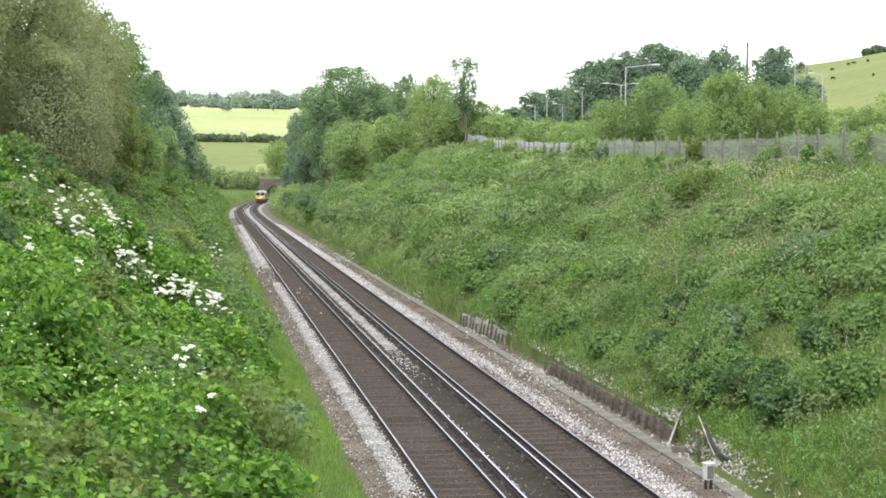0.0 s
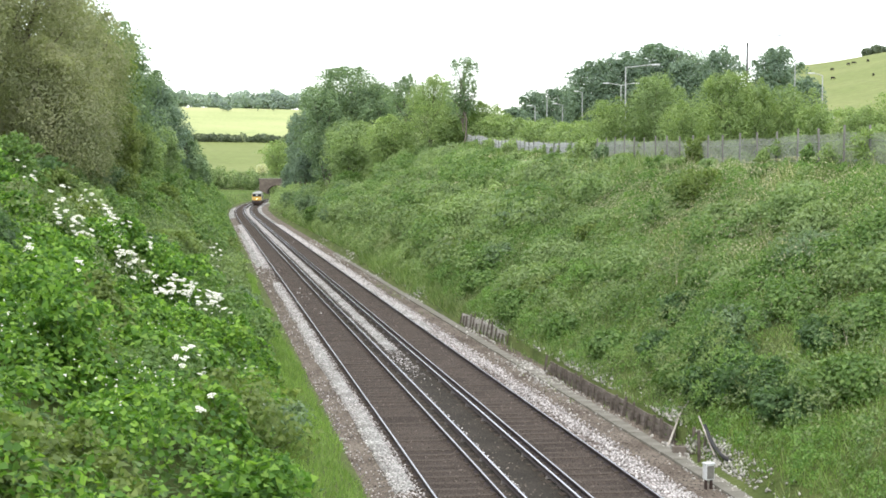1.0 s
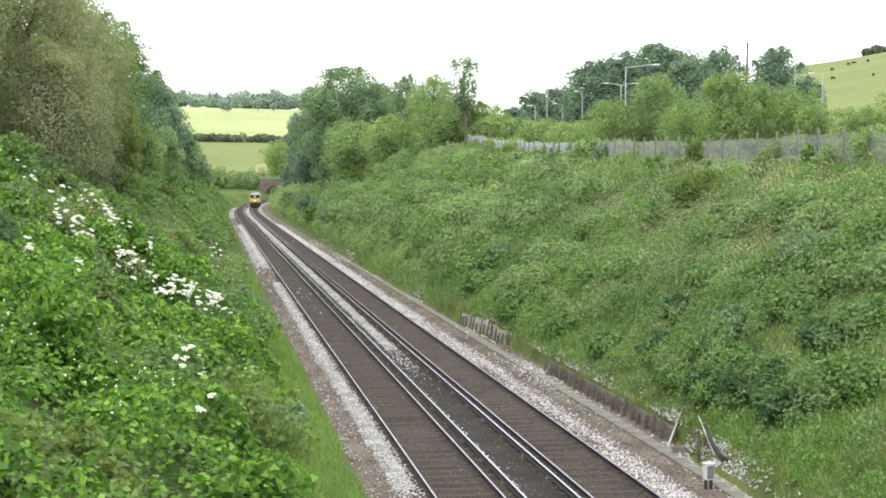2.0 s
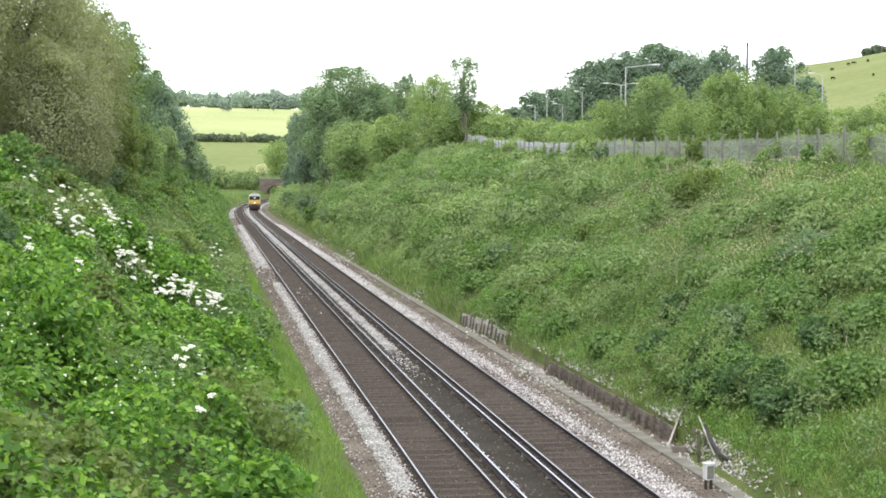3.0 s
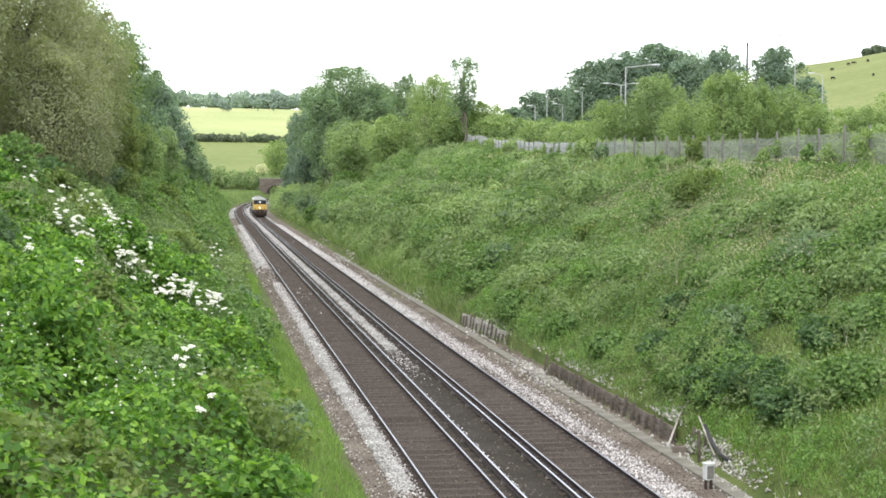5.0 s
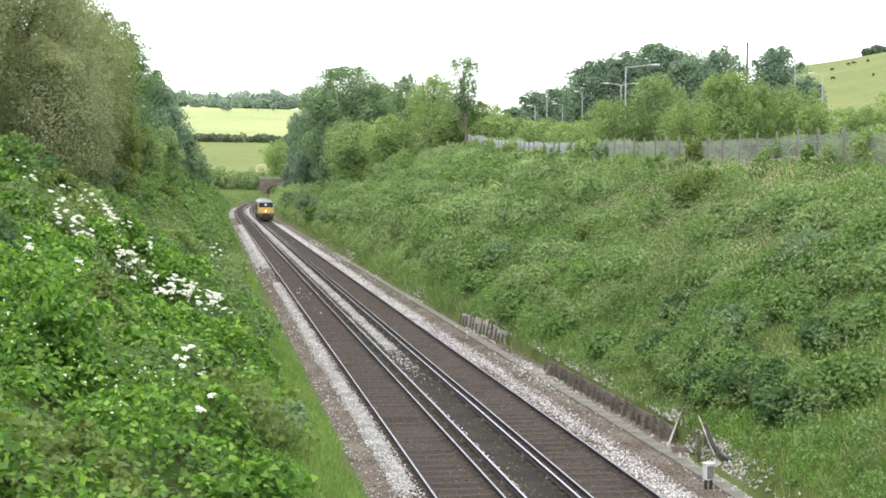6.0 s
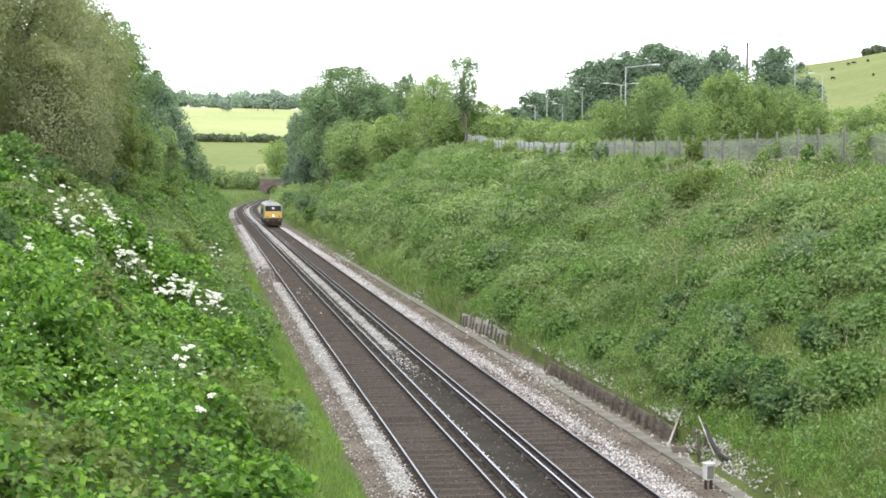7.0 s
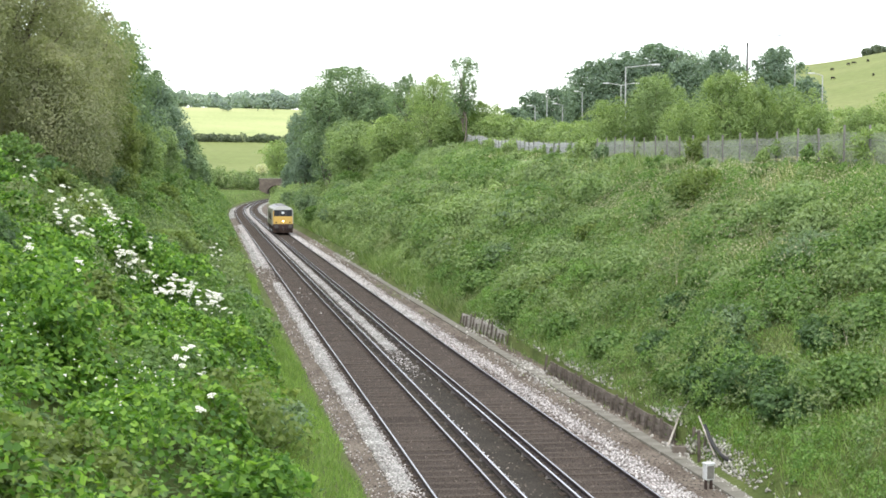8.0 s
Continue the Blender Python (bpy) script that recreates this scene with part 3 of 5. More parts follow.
def tree(name, x, y, height, spread, material, label, seed, leaf=0.3, n=6000, crown_base=0.25, blobs=26, open_crown=0.0, category="tree", sink=0.3, stems=1, shoots=7, shoot=0.2):
    """A tapered trunk with limbs, and a crown of leaves in uneven tufts round the limbs' ends."""
    rng = np.random.default_rng(seed)
    n, leaf = int(n * 1.35), leaf * 0.88
    t = tagged(new(name), label, category)
    z0 = float(ground_z(x, y)) - sink
    t.location = (x, along(x, y), z0)
    height, spread = height * LEVEL, spread * LEVEL
    h0 = height * crown_base
    bm = bmesh.new()
    for s in range(stems):
        off = rng.normal(0, 0.25 if stems > 1 else 0.02, 3) * [1, 1, 0]
        limb(bm, off, off * 3 + [0, 0, height * 0.62], height * (0.012 if open_crown > 0.3 else 0.02) / stems ** 0.5, height * 0.006, rng, 4, 6)
    cs, rs = [], []
    half = (height - h0) / 2
    for i in range(blobs):
        k = (i + 0.5) / blobs
        up = 1 - 2 * k
        ring = math.sqrt(1 - up * up) * rng.uniform(0.55, 1.12)
        a = i * 2.4 + rng.uniform(-0.5, 0.5)
        r = spread * rng.uniform(0.22, 0.48)
        zz = h0 + half + up * (half - r * 0.75) * rng.uniform(0.8, 1.05)
        cs.append((spread * 0.78 * ring * math.cos(a), spread * 0.78 * ring * math.sin(a), zz))
        rs.append(r)
        if i % 2 == 0:
            limb(bm, (0, 0, min(max(height * 0.10, zz - spread * 0.8), height * 0.6)), (cs[-1][0] * 0.9, cs[-1][1] * 0.9, zz), height * 0.009, height * 0.003, rng, 2, 4)
    part("trunk", bm, M_BARK, t)
    cs, rs = np.array(cs), np.array(rs)
    w = rs ** 2 / (rs ** 2).sum()
    which = rng.choice(blobs, n, p=w)
    dirs = unit(rng.normal(0, 1, (n, 3)))
    rad = rs[which] * (0.45 + 0.62 * rng.random(n) ** 0.55) * (0.8 + 0.5 * value_noise(dirs[:, 0] * 2.5 + which * 3.1, dirs[:, 1] * 2.5 + dirs[:, 2] * 3, seed))
    p = cs[which] + dirs * rad[:, None] * [1, 1, 0.85]
    core = rng.random(n) < 0.28
    mid = np.array([0, 0, h0 + half])
    p[core] = mid + dirs[core] * (rng.random((core.sum(), 1)) ** 0.4) * [spread * 0.72, spread * 0.72, half * 0.8]
    # leading shoots that break the outline
    k = int(n * 0.09)
    base_a, base_r = rng.uniform(0, 6.283, shoots), spread * rng.uniform(0.1, 0.85, shoots)
    tall = height * shoot * rng.uniform(0.3, 1.0, shoots)
    which = rng.integers(0, shoots, k)
    reach = rng.random(k) ** 0.8
    r0 = base_r[which]
    foot = h0 + half + half * 0.82 * np.sqrt(np.maximum(0, 1 - (r0 / spread) ** 2))
    wide = spread * 0.17 * (1.2 - reach)
    p[:k] = np.stack([np.cos(base_a[which]) * r0 * (1 + 0.12 * reach) + rng.normal(0, 1, k) * wide, np.sin(base_a[which]) * r0 * (1 + 0.12 * reach) + rng.normal(0, 1, k) * wide,
                      foot + reach * tall[which] - height * 0.06], 1)
    if open_crown:
        hole = value_noise(p[:, 0] * 1.3, p[:, 2] * 1.3 + p[:, 1], seed + 5) > open_crown
        p, dirs = p[hole], dirs[hole]
    p[:, 2] = np.maximum(p[:, 2], 0.1)
    u, v = leaf_frame(dirs * 0.9 + [0, 0, 0.5], np.full(len(p), leaf), rng, 0.45)
    crown = new("crown", leaf_mesh("crown", p - u / 2, u, v * 1.15, material))
    crown.parent = t
    return t


def far_wood(name, rows, material, label, leaf, n, seed):
    """A far belt of trees: rows of (x, y, height, radius) as tufted crowns in one cover."""
    rng = np.random.default_rng(seed)
    rows = np.array(rows, float)
    w = rows[:, 3] * rows[:, 2]
    k = rng.choice(len(rows), n, p=w / w.sum())
    x, y, h, r = rows[k].T
    dirs = unit(rng.normal(0, 1, (n, 3)))
    bump = 0.72 + 0.5 * value_noise(dirs[:, 0] * 2 + k * 1.7, dirs[:, 2] * 2 + dirs[:, 1], seed)
    g = ground_z(x, y)
    p = lay(np.stack([x, y, g + h * 0.5], 1)) + dirs * np.stack([r, r, h * 0.52], 1) * (bump * (0.75 + 0.3 * rng.random(n)))[:, None]
    p[:, 2] = np.maximum(p[:, 2], g - 0.5)
    u, v = leaf_frame(dirs + [0, 0, 0.4], np.full(n, leaf), rng, 0.6)
    return tagged(new(name, leaf_mesh(name, p - u / 2, u, v, material)), label, "woodland", kind="stuff")


# grass and low growth of the right-hand slope
def right_top(y):
    return TOE_R + right_crest(y) / 0.53


def growth(d, y):
    return fractal(d * 0.28, y * 0.24, 51)


blades("slope_grass", 12.45, 36, 10, 70, 185, lambda d, y: (0.4 + 0.7 * fractal(d * 0.3, y * 0.3, 41)) * (0.42 + 0.58 * smooth(16, 50, y)), lambda d, y: 0.016 + 0.0003 * y, M_GRASS,
       "tall rough grass and weeds on the cutting slope", 11, lambda d, y: (d < right_top(y) + 4) * (d - 12.5 > 1.2 * (fractal(d * 0.6, y * 0.4, 44) - 0.5)))
blades("far_slope_grass", 12.8, 41, 70, 150, 45, lambda d, y: 0.5 + 0.9 * fractal(d * 0.3, y * 0.3, 41), lambda d, y: 0.025 + 0.0005 * y, M_GRASS,
       "tall rough grass and weeds on the cutting slope", 12, lambda d, y: (d < right_top(y) + 3) * 1.0)


def weed_height(d, y):
    return (0.28 + 1.9 * np.clip(growth(d, y) - 0.36, 0, 1) * 1.25) * (1 - 0.85 * smooth(right_top(y) - 3, right_top(y) - 0.5, d)) + 0.35 * fractal(d * 1.3, y * 1.3, 57, 2)


def weed_place(d, y):
    return (d < right_top(y) + 3) * np.maximum(0.4 + 0.6 * smooth(0.36, 0.52, growth(d, y)), 0.75 * smooth(34, 22, y)) * smooth(12.6, 13.4, d + 0.9 * (fractal(d, y * 0.5, 45) - 0.4))


canopy("slope_weeds", 12.7, 36, 10, 48, 330, weed_height, lambda d, y: 0.065 + 0.0014 * y, M_WEED, "low brambles and leafy weeds on the cutting slope", "weeds", 21, weed_place, 0.8, 0.7, 1.0, 0.26, 0.7, True, (3.6, 0.5))
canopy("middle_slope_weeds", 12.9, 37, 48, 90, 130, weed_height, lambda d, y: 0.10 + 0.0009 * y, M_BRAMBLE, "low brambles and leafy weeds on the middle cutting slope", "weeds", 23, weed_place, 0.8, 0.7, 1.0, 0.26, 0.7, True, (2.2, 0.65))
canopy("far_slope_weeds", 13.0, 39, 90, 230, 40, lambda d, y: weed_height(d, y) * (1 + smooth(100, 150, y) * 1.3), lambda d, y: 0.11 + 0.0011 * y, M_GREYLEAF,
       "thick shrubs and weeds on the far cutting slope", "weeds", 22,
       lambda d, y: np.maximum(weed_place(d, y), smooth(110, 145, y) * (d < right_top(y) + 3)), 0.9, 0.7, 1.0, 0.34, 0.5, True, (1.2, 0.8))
# dry stems and seed heads that stand out of the grass
blades("dry_stems", 14, 36, 12, 90, 26.0, lambda d, y: 0.8 + 0.35 * fractal(d, y, 46), lambda d, y: 0.018 + 0.0003 * y, M_STRAW, "pale dry stems and seed heads among the grass", 13,
       lambda d, y: (d < right_top(y) + 2) * smooth(0.40, 0.6, fractal(d * 0.2, y * 0.14, 47)) * smooth(15, 22, d))


canopy("seed_heads", 15, 36, 12, 95, 70, lambda d, y: weed_height(d, y) + 0.25, lambda d, y: 0.035 + 0.0008 * y, M_STRAW, "pale seed heads and dry flower stalks above the grass", "seed heads", 24,
       lambda d, y: (d < right_top(y) + 2) * smooth(0.44, 0.62, fractal(d * 0.22, y * 0.16, 48)) * smooth(14.5, 20, d), 0.3, 0.9, 1.0, 0.4, 0.4)
blades("cess_weeds", 11.1, 12.75, 15, 70, 60, lambda d, y: 0.22 + 0 * d, lambda d, y: 0.02 + 0 * d, M_GRASS, "small weeds in the gravel of the cess", 39,
       lambda d, y: smooth(0.55, 0.68, fractal(d * 0.7, y * 0.35, 77)))


def slope_bushes():
    rng = np.random.default_rng(91)
    kinds = ((M_SHRUB, "green bush on the cutting slope"), (M_BRAMBLE, "bramble mound on the cutting slope"), (M_GREYLEAF, "grey-leaved willow bush on the cutting slope"),
             (M_OLIVE, "olive-green bush on the cutting slope"), (M_MIDTREE, "dark green bush on the cutting slope"), (M_SHADEBUSH, "shady dark green bush above the old revetment"))
    fixed = [(13.9, 19.6, 1.4, 1.2, 5), (14.6, 18.4, 1.5, 1.3, 5), (14.3, 17.1, 1.2, 1.0, 5), (14.0, 21.2, 1.1, 1.0, 0), (14.0, 26.0, 1.1, 1.0, 0), (13.7, 34.3, 1.7, 1.2, 0), (14.2, 41.0, 1.6, 1.2, 0), (15.6, 16.3, 1.4, 1.2, 0), (14.0, 30.0, 1.1, 1.1, 0),
             (16.0, 43.0, 2.0, 1.4, 4), (16.4, 22.0, 1.3, 1.2, 4), (18.4, 24.2, 1.3, 1.3, 2), (16.8, 75.0, 3.2, 2.0, 2), (15.0, 92.0, 3.6, 2.2, 2), (18.0, 112.0, 4.0, 2.6, 4),
             (15.6, 100.0, 3.0, 2.2, 4), (15.0, 124.0, 3.6, 2.4, 4), (16.5, 136.0, 4.5, 2.8, 4), (14.6, 112.0, 2.6, 2.0, 0), (15.0, 20.8, 1.4, 1.3, 5), (14.6, 23.4, 1.2, 1.1, 5), (18.0, 21.2, 1.4, 1.4, 0), (16.6, 25.2, 1.3, 1.2, 5), (20.0, 23.8, 1.2, 1.3, 0), (17.0, 18.6, 1.1, 1.1, 5), (21.5, 128.0, 4.0, 2.8, 0), (15.2, 150.0, 4.0, 2.6, 4)]
    for _ in range(34):
        y = 14 + 106 * rng.random() ** 1.3
        d = rng.uniform(14.6, float(right_top(y)) - 2.5)
        h = rng.uniform(1.1, 2.1) * (1 + 0.005 * y)
        if d < 16.5 and y < 27:
            continue
        fixed.append((d, y, h, h * rng.uniform(0.55, 0.9), int(rng.choice(5, p=[0.3, 0.34, 0.12, 0.16, 0.08]))))
    for _ in range(66):
        y = 19 + 96 * rng.random() ** 1.25
        d = rng.uniform(14.8, float(right_top(y)) - 1.2)
        h = rng.uniform(0.9, 1.6) * (1 + 0.005 * y)
        if d < 17 and y < 27:
            continue
        fixed.append((d, y, h, h * rng.uniform(0.8, 1.2), int(rng.choice(5, p=[0.36, 0.36, 0.16, 0.07, 0.05]))))
    for i, (d, y, h, s, k) in enumerate(fixed):
        tree("bush", d + float(bend(y)), y, h, s, kinds[k][0], kinds[k][1], 300 + i, 0.09 + 0.0016 * y, 2600 if i < 60 else 1500, 0.0, 14, 0, "bush", 0.25)


def bank_bushes():
    rng = np.random.default_rng(92)
    kinds = ((M_SYCAMORE, "fresh green sapling bush on the near bank"), (M_SHRUB, "mixed green bush on the bank"), (M_OLIVE, "yellow-green bush on the bank"), (M_MIDTREE, "dark green bush on the bank"),
             (M_LIGHT, "light green bush on the bank"))
    for i in range(104):
        y = 7.5 + 30 * rng.random() if i < 64 else rng.uniform(36, 150)
        d = rng.uniform(-9.5 if y > 20 else -5.5, 1.2)
        far = y > 36
        h = float(left_cover(np.array(d), np.array(y))) * 0.9 + rng.uniform(0.3, 1.1) * (1 + 0.008 * y)
        k = int(rng.choice(5, p=[0.1, 0.35, 0.25, 0.15, 0.15] if far else [0.55, 0.22, 0.13, 0.10, 0.0]))
        tree("bush", d + float(bend(y)), y, h, rng.uniform(0.7, 1.25) * (1 + 0.008 * y), kinds[k][0], kinds[k][1], 500 + i, 0.09 + 0.0018 * y + (0.02 if k == 0 else 0), 2200, 0.0, 14, 0, "bush", 0.25)


def shady_bushes():
    for i, (d, y, h, s) in enumerate(((-5.0, 20.5, 1.9, 1.0), (-1.5, 28.5, 1.7, 1.1), (-6.8, 37.0, 2.4, 1.6), (-2.5, 34.0, 1.8, 1.3), (-0.5, 36.0, 1.6, 1.1))):
        tree("bush", d, y, h, s, M_SHADEBUSH, "shady dark green bush among the flowers on the bank", 700 + i, 0.09 + 0.0016 * y, 3000, 0.0, 14, 0, "bush", 0.25)


def fence_bushes():
    for i, (y, off, h, s, m) in enumerate(((57.0, 0.6, 2.6, 1.6, M_LIGHT), (54.5, 1.2, 2.2, 1.3, M_MIDTREE), (41.5, 0.9, 2.4, 1.0, M_OLIVE), (35.0, 1.2, 1.6, 0.8, M_SHRUB), (31.5, 1.0, 1.7, 0.8, M_SHRUB),
                                           (28.0, 1.5, 2.4, 1.5, M_LIGHT), (79.0, 0.9, 2.2, 1.6, M_LIGHT), (90.0, 1.2, 2.4, 2.0, M_LIGHT), (120.0, 0.3, 3.0, 2.0, M_OLIVE), (45.5, 1.5, 2.0, 0.9, M_OLIVE),
                                           (33.2, -0.6, 1.1, 0.9, M_SHRUB), (38.0, -0.5, 1.2, 0.8, M_BRAMBLE), (43.6, -0.6, 1.3, 1.0, M_SHRUB), (49.5, -0.5, 1.3, 1.0, M_BRAMBLE), (62.0, -0.6, 1.5, 1.2, M_SHRUB), (71.0, -0.5, 1.5, 1.3, M_LIGHT), (85.0, -0.6, 1.7, 1.4, M_SHRUB))):
        d = float(right_top(y)) + off
        tree("bush", d + float(bend(y)), y, h * 0.9, s, m, "bush growing through the fence on the crest", 600 + i, 0.09 + 0.0016 * y, 2600, 0.0, 14, 0, "bush", 0.25)


def fence_growth():
    """Small bushes and climbers that crowd the fence on both sides."""
    rng = np.random.default_rng(93)
    tones = (M_LIGHT, M_GREYLEAF, M_SHRUB, M_BRAMBLE)
    for i in range(46):
        y = 24 + 78 * rng.random() ** 1.2
        side = rng.random() < 0.3
        d = float(right_top(y)) + (rng.uniform(0.1, 0.5) if side else rng.uniform(1.1, 2.4))
        h = rng.uniform(0.6, 1.2) if side else rng.uniform(1.2, 2.3)
        tree("bush", d + float(bend(y)), y, h, rng.uniform(0.45, 0.95) * (1 + 0.004 * y), tones[int(rng.integers(4))], "bush crowding the old fence on the crest", 800 + i, 0.08 + 0.0014 * y, 1700, 0.0, 12, 0, "bush", 0.25)


fence_bushes()
fence_growth()
slope_bushes()


def far_mounds():
    """Overlapping bushes on the far slope, past counting."""
    rng = np.random.default_rng(94)
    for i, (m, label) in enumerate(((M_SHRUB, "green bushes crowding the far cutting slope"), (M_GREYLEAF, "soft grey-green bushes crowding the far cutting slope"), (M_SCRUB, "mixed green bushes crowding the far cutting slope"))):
        rows = []
        for _ in range(46):
            y = 44 + 108 * rng.random()
            d = rng.uniform(14.2, float(right_top(y)) - (3.5 if y < 105 else 0.5))
            h = rng.uniform(1.5, 3.0) * (0.75 + 0.004 * y)
            rows.append((d + float(bend(y)), y, h, h * rng.uniform(0.45, 0.75)))
        far_wood("far_bushes", rows, m, label, 0.22, 42000, 95 + i)


far_mounds()


def scrub_height(d, y):
    lump = fractal(d * 0.5, y * 0.75, 58, 3)
    return (0.25 + 2.6 * np.clip(lump - 0.33, 0, 1)) * smooth(13.0, 14.4, d)


canopy("slope_scrub", 13.1, 28, 12, 46, 250, scrub_height, lambda d, y: 0.07 + 0.0013 * y, M_SCRUB, "dense leafy scrub in rounded mounds over the cutting slope", "scrub", 25,
       lambda d, y: (d < right_top(y) - 2.0) * (0.25 + 0.75 * smooth(0.36, 0.5, fractal(d * 0.5, y * 0.75, 58, 3))), 0.8, 0.6, 1.0, 0.34, 0.3, True, (2.4, 0.62))
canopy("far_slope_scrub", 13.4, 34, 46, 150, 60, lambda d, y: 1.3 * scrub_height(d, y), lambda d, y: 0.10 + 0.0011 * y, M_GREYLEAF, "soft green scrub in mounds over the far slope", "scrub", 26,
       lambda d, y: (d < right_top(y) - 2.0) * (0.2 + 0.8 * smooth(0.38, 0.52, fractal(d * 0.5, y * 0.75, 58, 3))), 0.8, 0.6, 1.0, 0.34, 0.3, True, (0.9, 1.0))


# the left-hand bank
def left_cover(d, y):
    lump = fractal(d * 0.42, y * 0.36, 61, 4)
    base = 0.1 + 3.0 * np.clip(lump - 0.2, 0, 1) ** 1.25 + 0.5 * fractal(d * 1.7, y * 1.7, 64, 2)
    near = 1 - 0.75 * smooth(0.9, 2.5, d)
    far = smooth(45, 110, y) * (1.0 + 3.2 * fractal(d * 0.22, y * 0.16, 63, 3)) * smooth(3.2, -2, d)
    return base * near + far * (1 - smooth(190, 225, y))


canopy("bank_saplings", -12, 2.4, 4, 26, 430, left_cover, lambda d, y: 0.085 + 0.0025 * y, M_SYCAMORE, "broad-leaved saplings crowding the near bank", "saplings", 31, lambda d, y: (0.25 + 0.75 * smooth(0.3, 0.55, fractal(d * 2.2, y * 2.2, 66, 2))) * (d < 1.4 + 1.6 * (fractal(d * 0.5, y * 0.3, 67) - 0.35)), 0.8, 0.5, 1.0, 0.42, 0.0, False, (4.6, 0.46))
canopy("bank_shrubs", -16, 2.5, 26, 62, 220, left_cover, lambda d, y: 0.085 + 0.0010 * y, M_SCRUB, "mixed green shrubs on the cutting bank", "shrubs", 32, lambda d, y: d < 1.8 + 1.4 * (fractal(d * 0.5, y * 0.3, 67) - 0.35), 0.7, 0.6, 1.0, 0.42, 0.0, True, (2.2, 0.68))
canopy("far_bank_shrubs", -20, 2.6, 62, 215, 38, left_cover, lambda d, y: 0.13 + 0.0013 * y, M_SHRUB, "mixed green shrubs on the far cutting bank", "shrubs", 33, None, 0.7, 0.6, 1.0, 0.42, 0.0, True, (1.2, 0.85))
canopy("small_white_flowers", -3.5, 1.3, 12, 32, 26, lambda d, y: left_cover(d, y) + 0.25, lambda d, y: 0.03 + 0.0008 * y, M_FLOWER, "tiny white blossoms scattered among the shrubs", "flowers", 40,
       lambda d, y: smooth(0.5, 0.68, fractal(d * 0.7, y * 0.5, 78)), 0.3, 0.7, 1.0, 0.5)
bank_bushes()
shady_bushes()
blades("toe_grass", 12.9, 16.5, 26, 95, 90, lambda d, y: 0.3 + 0.3 * fractal(d, y * 0.5, 73), lambda d, y: 0.016 + 0.0003 * y, M_GRASS_BRIGHT, "fresh bright grass low on the slope", 36,
       lambda d, y: smooth(0.42, 0.58, fractal(d * 0.3, y * 0.12, 74)) * smooth(16.5, 14.5, d))
canopy("toe_weeds", 12.5, 14.3, 11.5, 40, 330, lambda d, y: 0.12 + 0.45 * fractal(d * 1.2, y * 1.2, 79), lambda d, y: 0.075 + 0 * d, M_WEED, "leafy weeds at the chalky foot of the slope", "weeds", 27,
       lambda d, y: smooth(12.5, 13.0, d + 0.9 * (fractal(d, y, 80) - 0.45)), 0.8, 0.7, 1.0, 0.34, 0.5, True, (5.0, 0.3))
blades("near_slope_grass", 12.9, 19, 11, 19.5, 330, lambda d, y: 0.25 + 0.25 * fractal(d, y, 75), lambda d, y: 0.016 + 0 * d, M_GRASS_BRIGHT, "fresh bright grass on the near slope", 37,
       lambda d, y: smooth(0.3, 0.5, fractal(d * 0.4, y * 0.4, 76)))
canopy("bank_undergrowth", -12, 1.8, 4, 26, 130, lambda d, y: 0.55 * left_cover(d, y), lambda d, y: 0.11 + 0.002 * y, M_SHRUB, "low ground cover under the saplings", "undergrowth", 38,
       lambda d, y: d < 1.4 + 1.6 * (fractal(d * 0.5, y * 0.3, 67) - 0.35), 0.6, 0.6)
blades("verge_grass", 0.6, 3.7, 8, 60, 380, lambda d, y: 0.22 + 0.2 * fractal(d, y * 0.5, 71), lambda d, y: 0.010 + 0.0002 * y, M_GRASS_BRIGHT, "short bright grass beside the ballast", 34,
       lambda d, y: (d < np.interp(y, [18, 27, 31, 36, 44, 60], [3.3, 3.3, 3.2, 3.0, 2.75, 2.8]) + 0.9 * (fractal(d * 0.8, y * 0.5, 72) - 0.5)) * 1.0)
blades("bend_grass", -14, 3, 190, 300, 12, lambda d, y: 0.5 + 0 * d, lambda d, y: 0.12 + 0 * d, M_GRASS, "pale grass inside the bend of the line", 35)


# ---- trees ----
def bank_tree(seed, x, y, h, s, leaf, n, material, label, base, gaps):
    fine = material == M_HAW
    tree("bank_tree", x, y, h, s * 1.12, material, label, seed, leaf * (0.6 if fine else 0.9), int(n * (3.3 if fine else 1.8)), base, 40, gaps, shoots=10, shoot=0.12)


def far_tree(seed, x, y, h, s, leaf, n, material, label, base, gaps):
    young = "young" in label
    tree("tree", x, y, h * (1.13 if label == DARK else 1.08), s * 1.1, material, label, seed, leaf * 1.1, n, base, 34, gaps, shoots=9 if young else 7, shoot=0.2 if young else 0.13)


HAW, MID = "tall brownish-green hawthorn on top of the bank", "dense green tree on top of the bank"
DARK, YOUNG = "large dark broadleaf tree behind the road", "light green young tree behind the fence"
bank_tree(100, -10.1, 48, 13.9, 4.3, 0.22, 15000, M_HAW, HAW, 0.0, 0.12)
bank_tree(101, -13.3, 44, 14.9, 4.8, 0.22, 14000, M_HAW, HAW, 0.0, 0.12)
bank_tree(102, -8.2, 54, 13.0, 3.3, 0.22, 13000, M_HAW, HAW, 0.0, 0.2)
bank_tree(103, -8.1, 45, 8.4, 3.1, 0.20, 11000, M_HAW, HAW, 0.0, 0.1)
bank_tree(104, -15.0, 56, 16.0, 5.4, 0.26, 11000, M_HAW, HAW, 0.0, 0.1)
bank_tree(105, -8.9, 63, 12.8, 3.6, 0.26, 10000, M_OLIVE, MID, 0.0, 0.12)
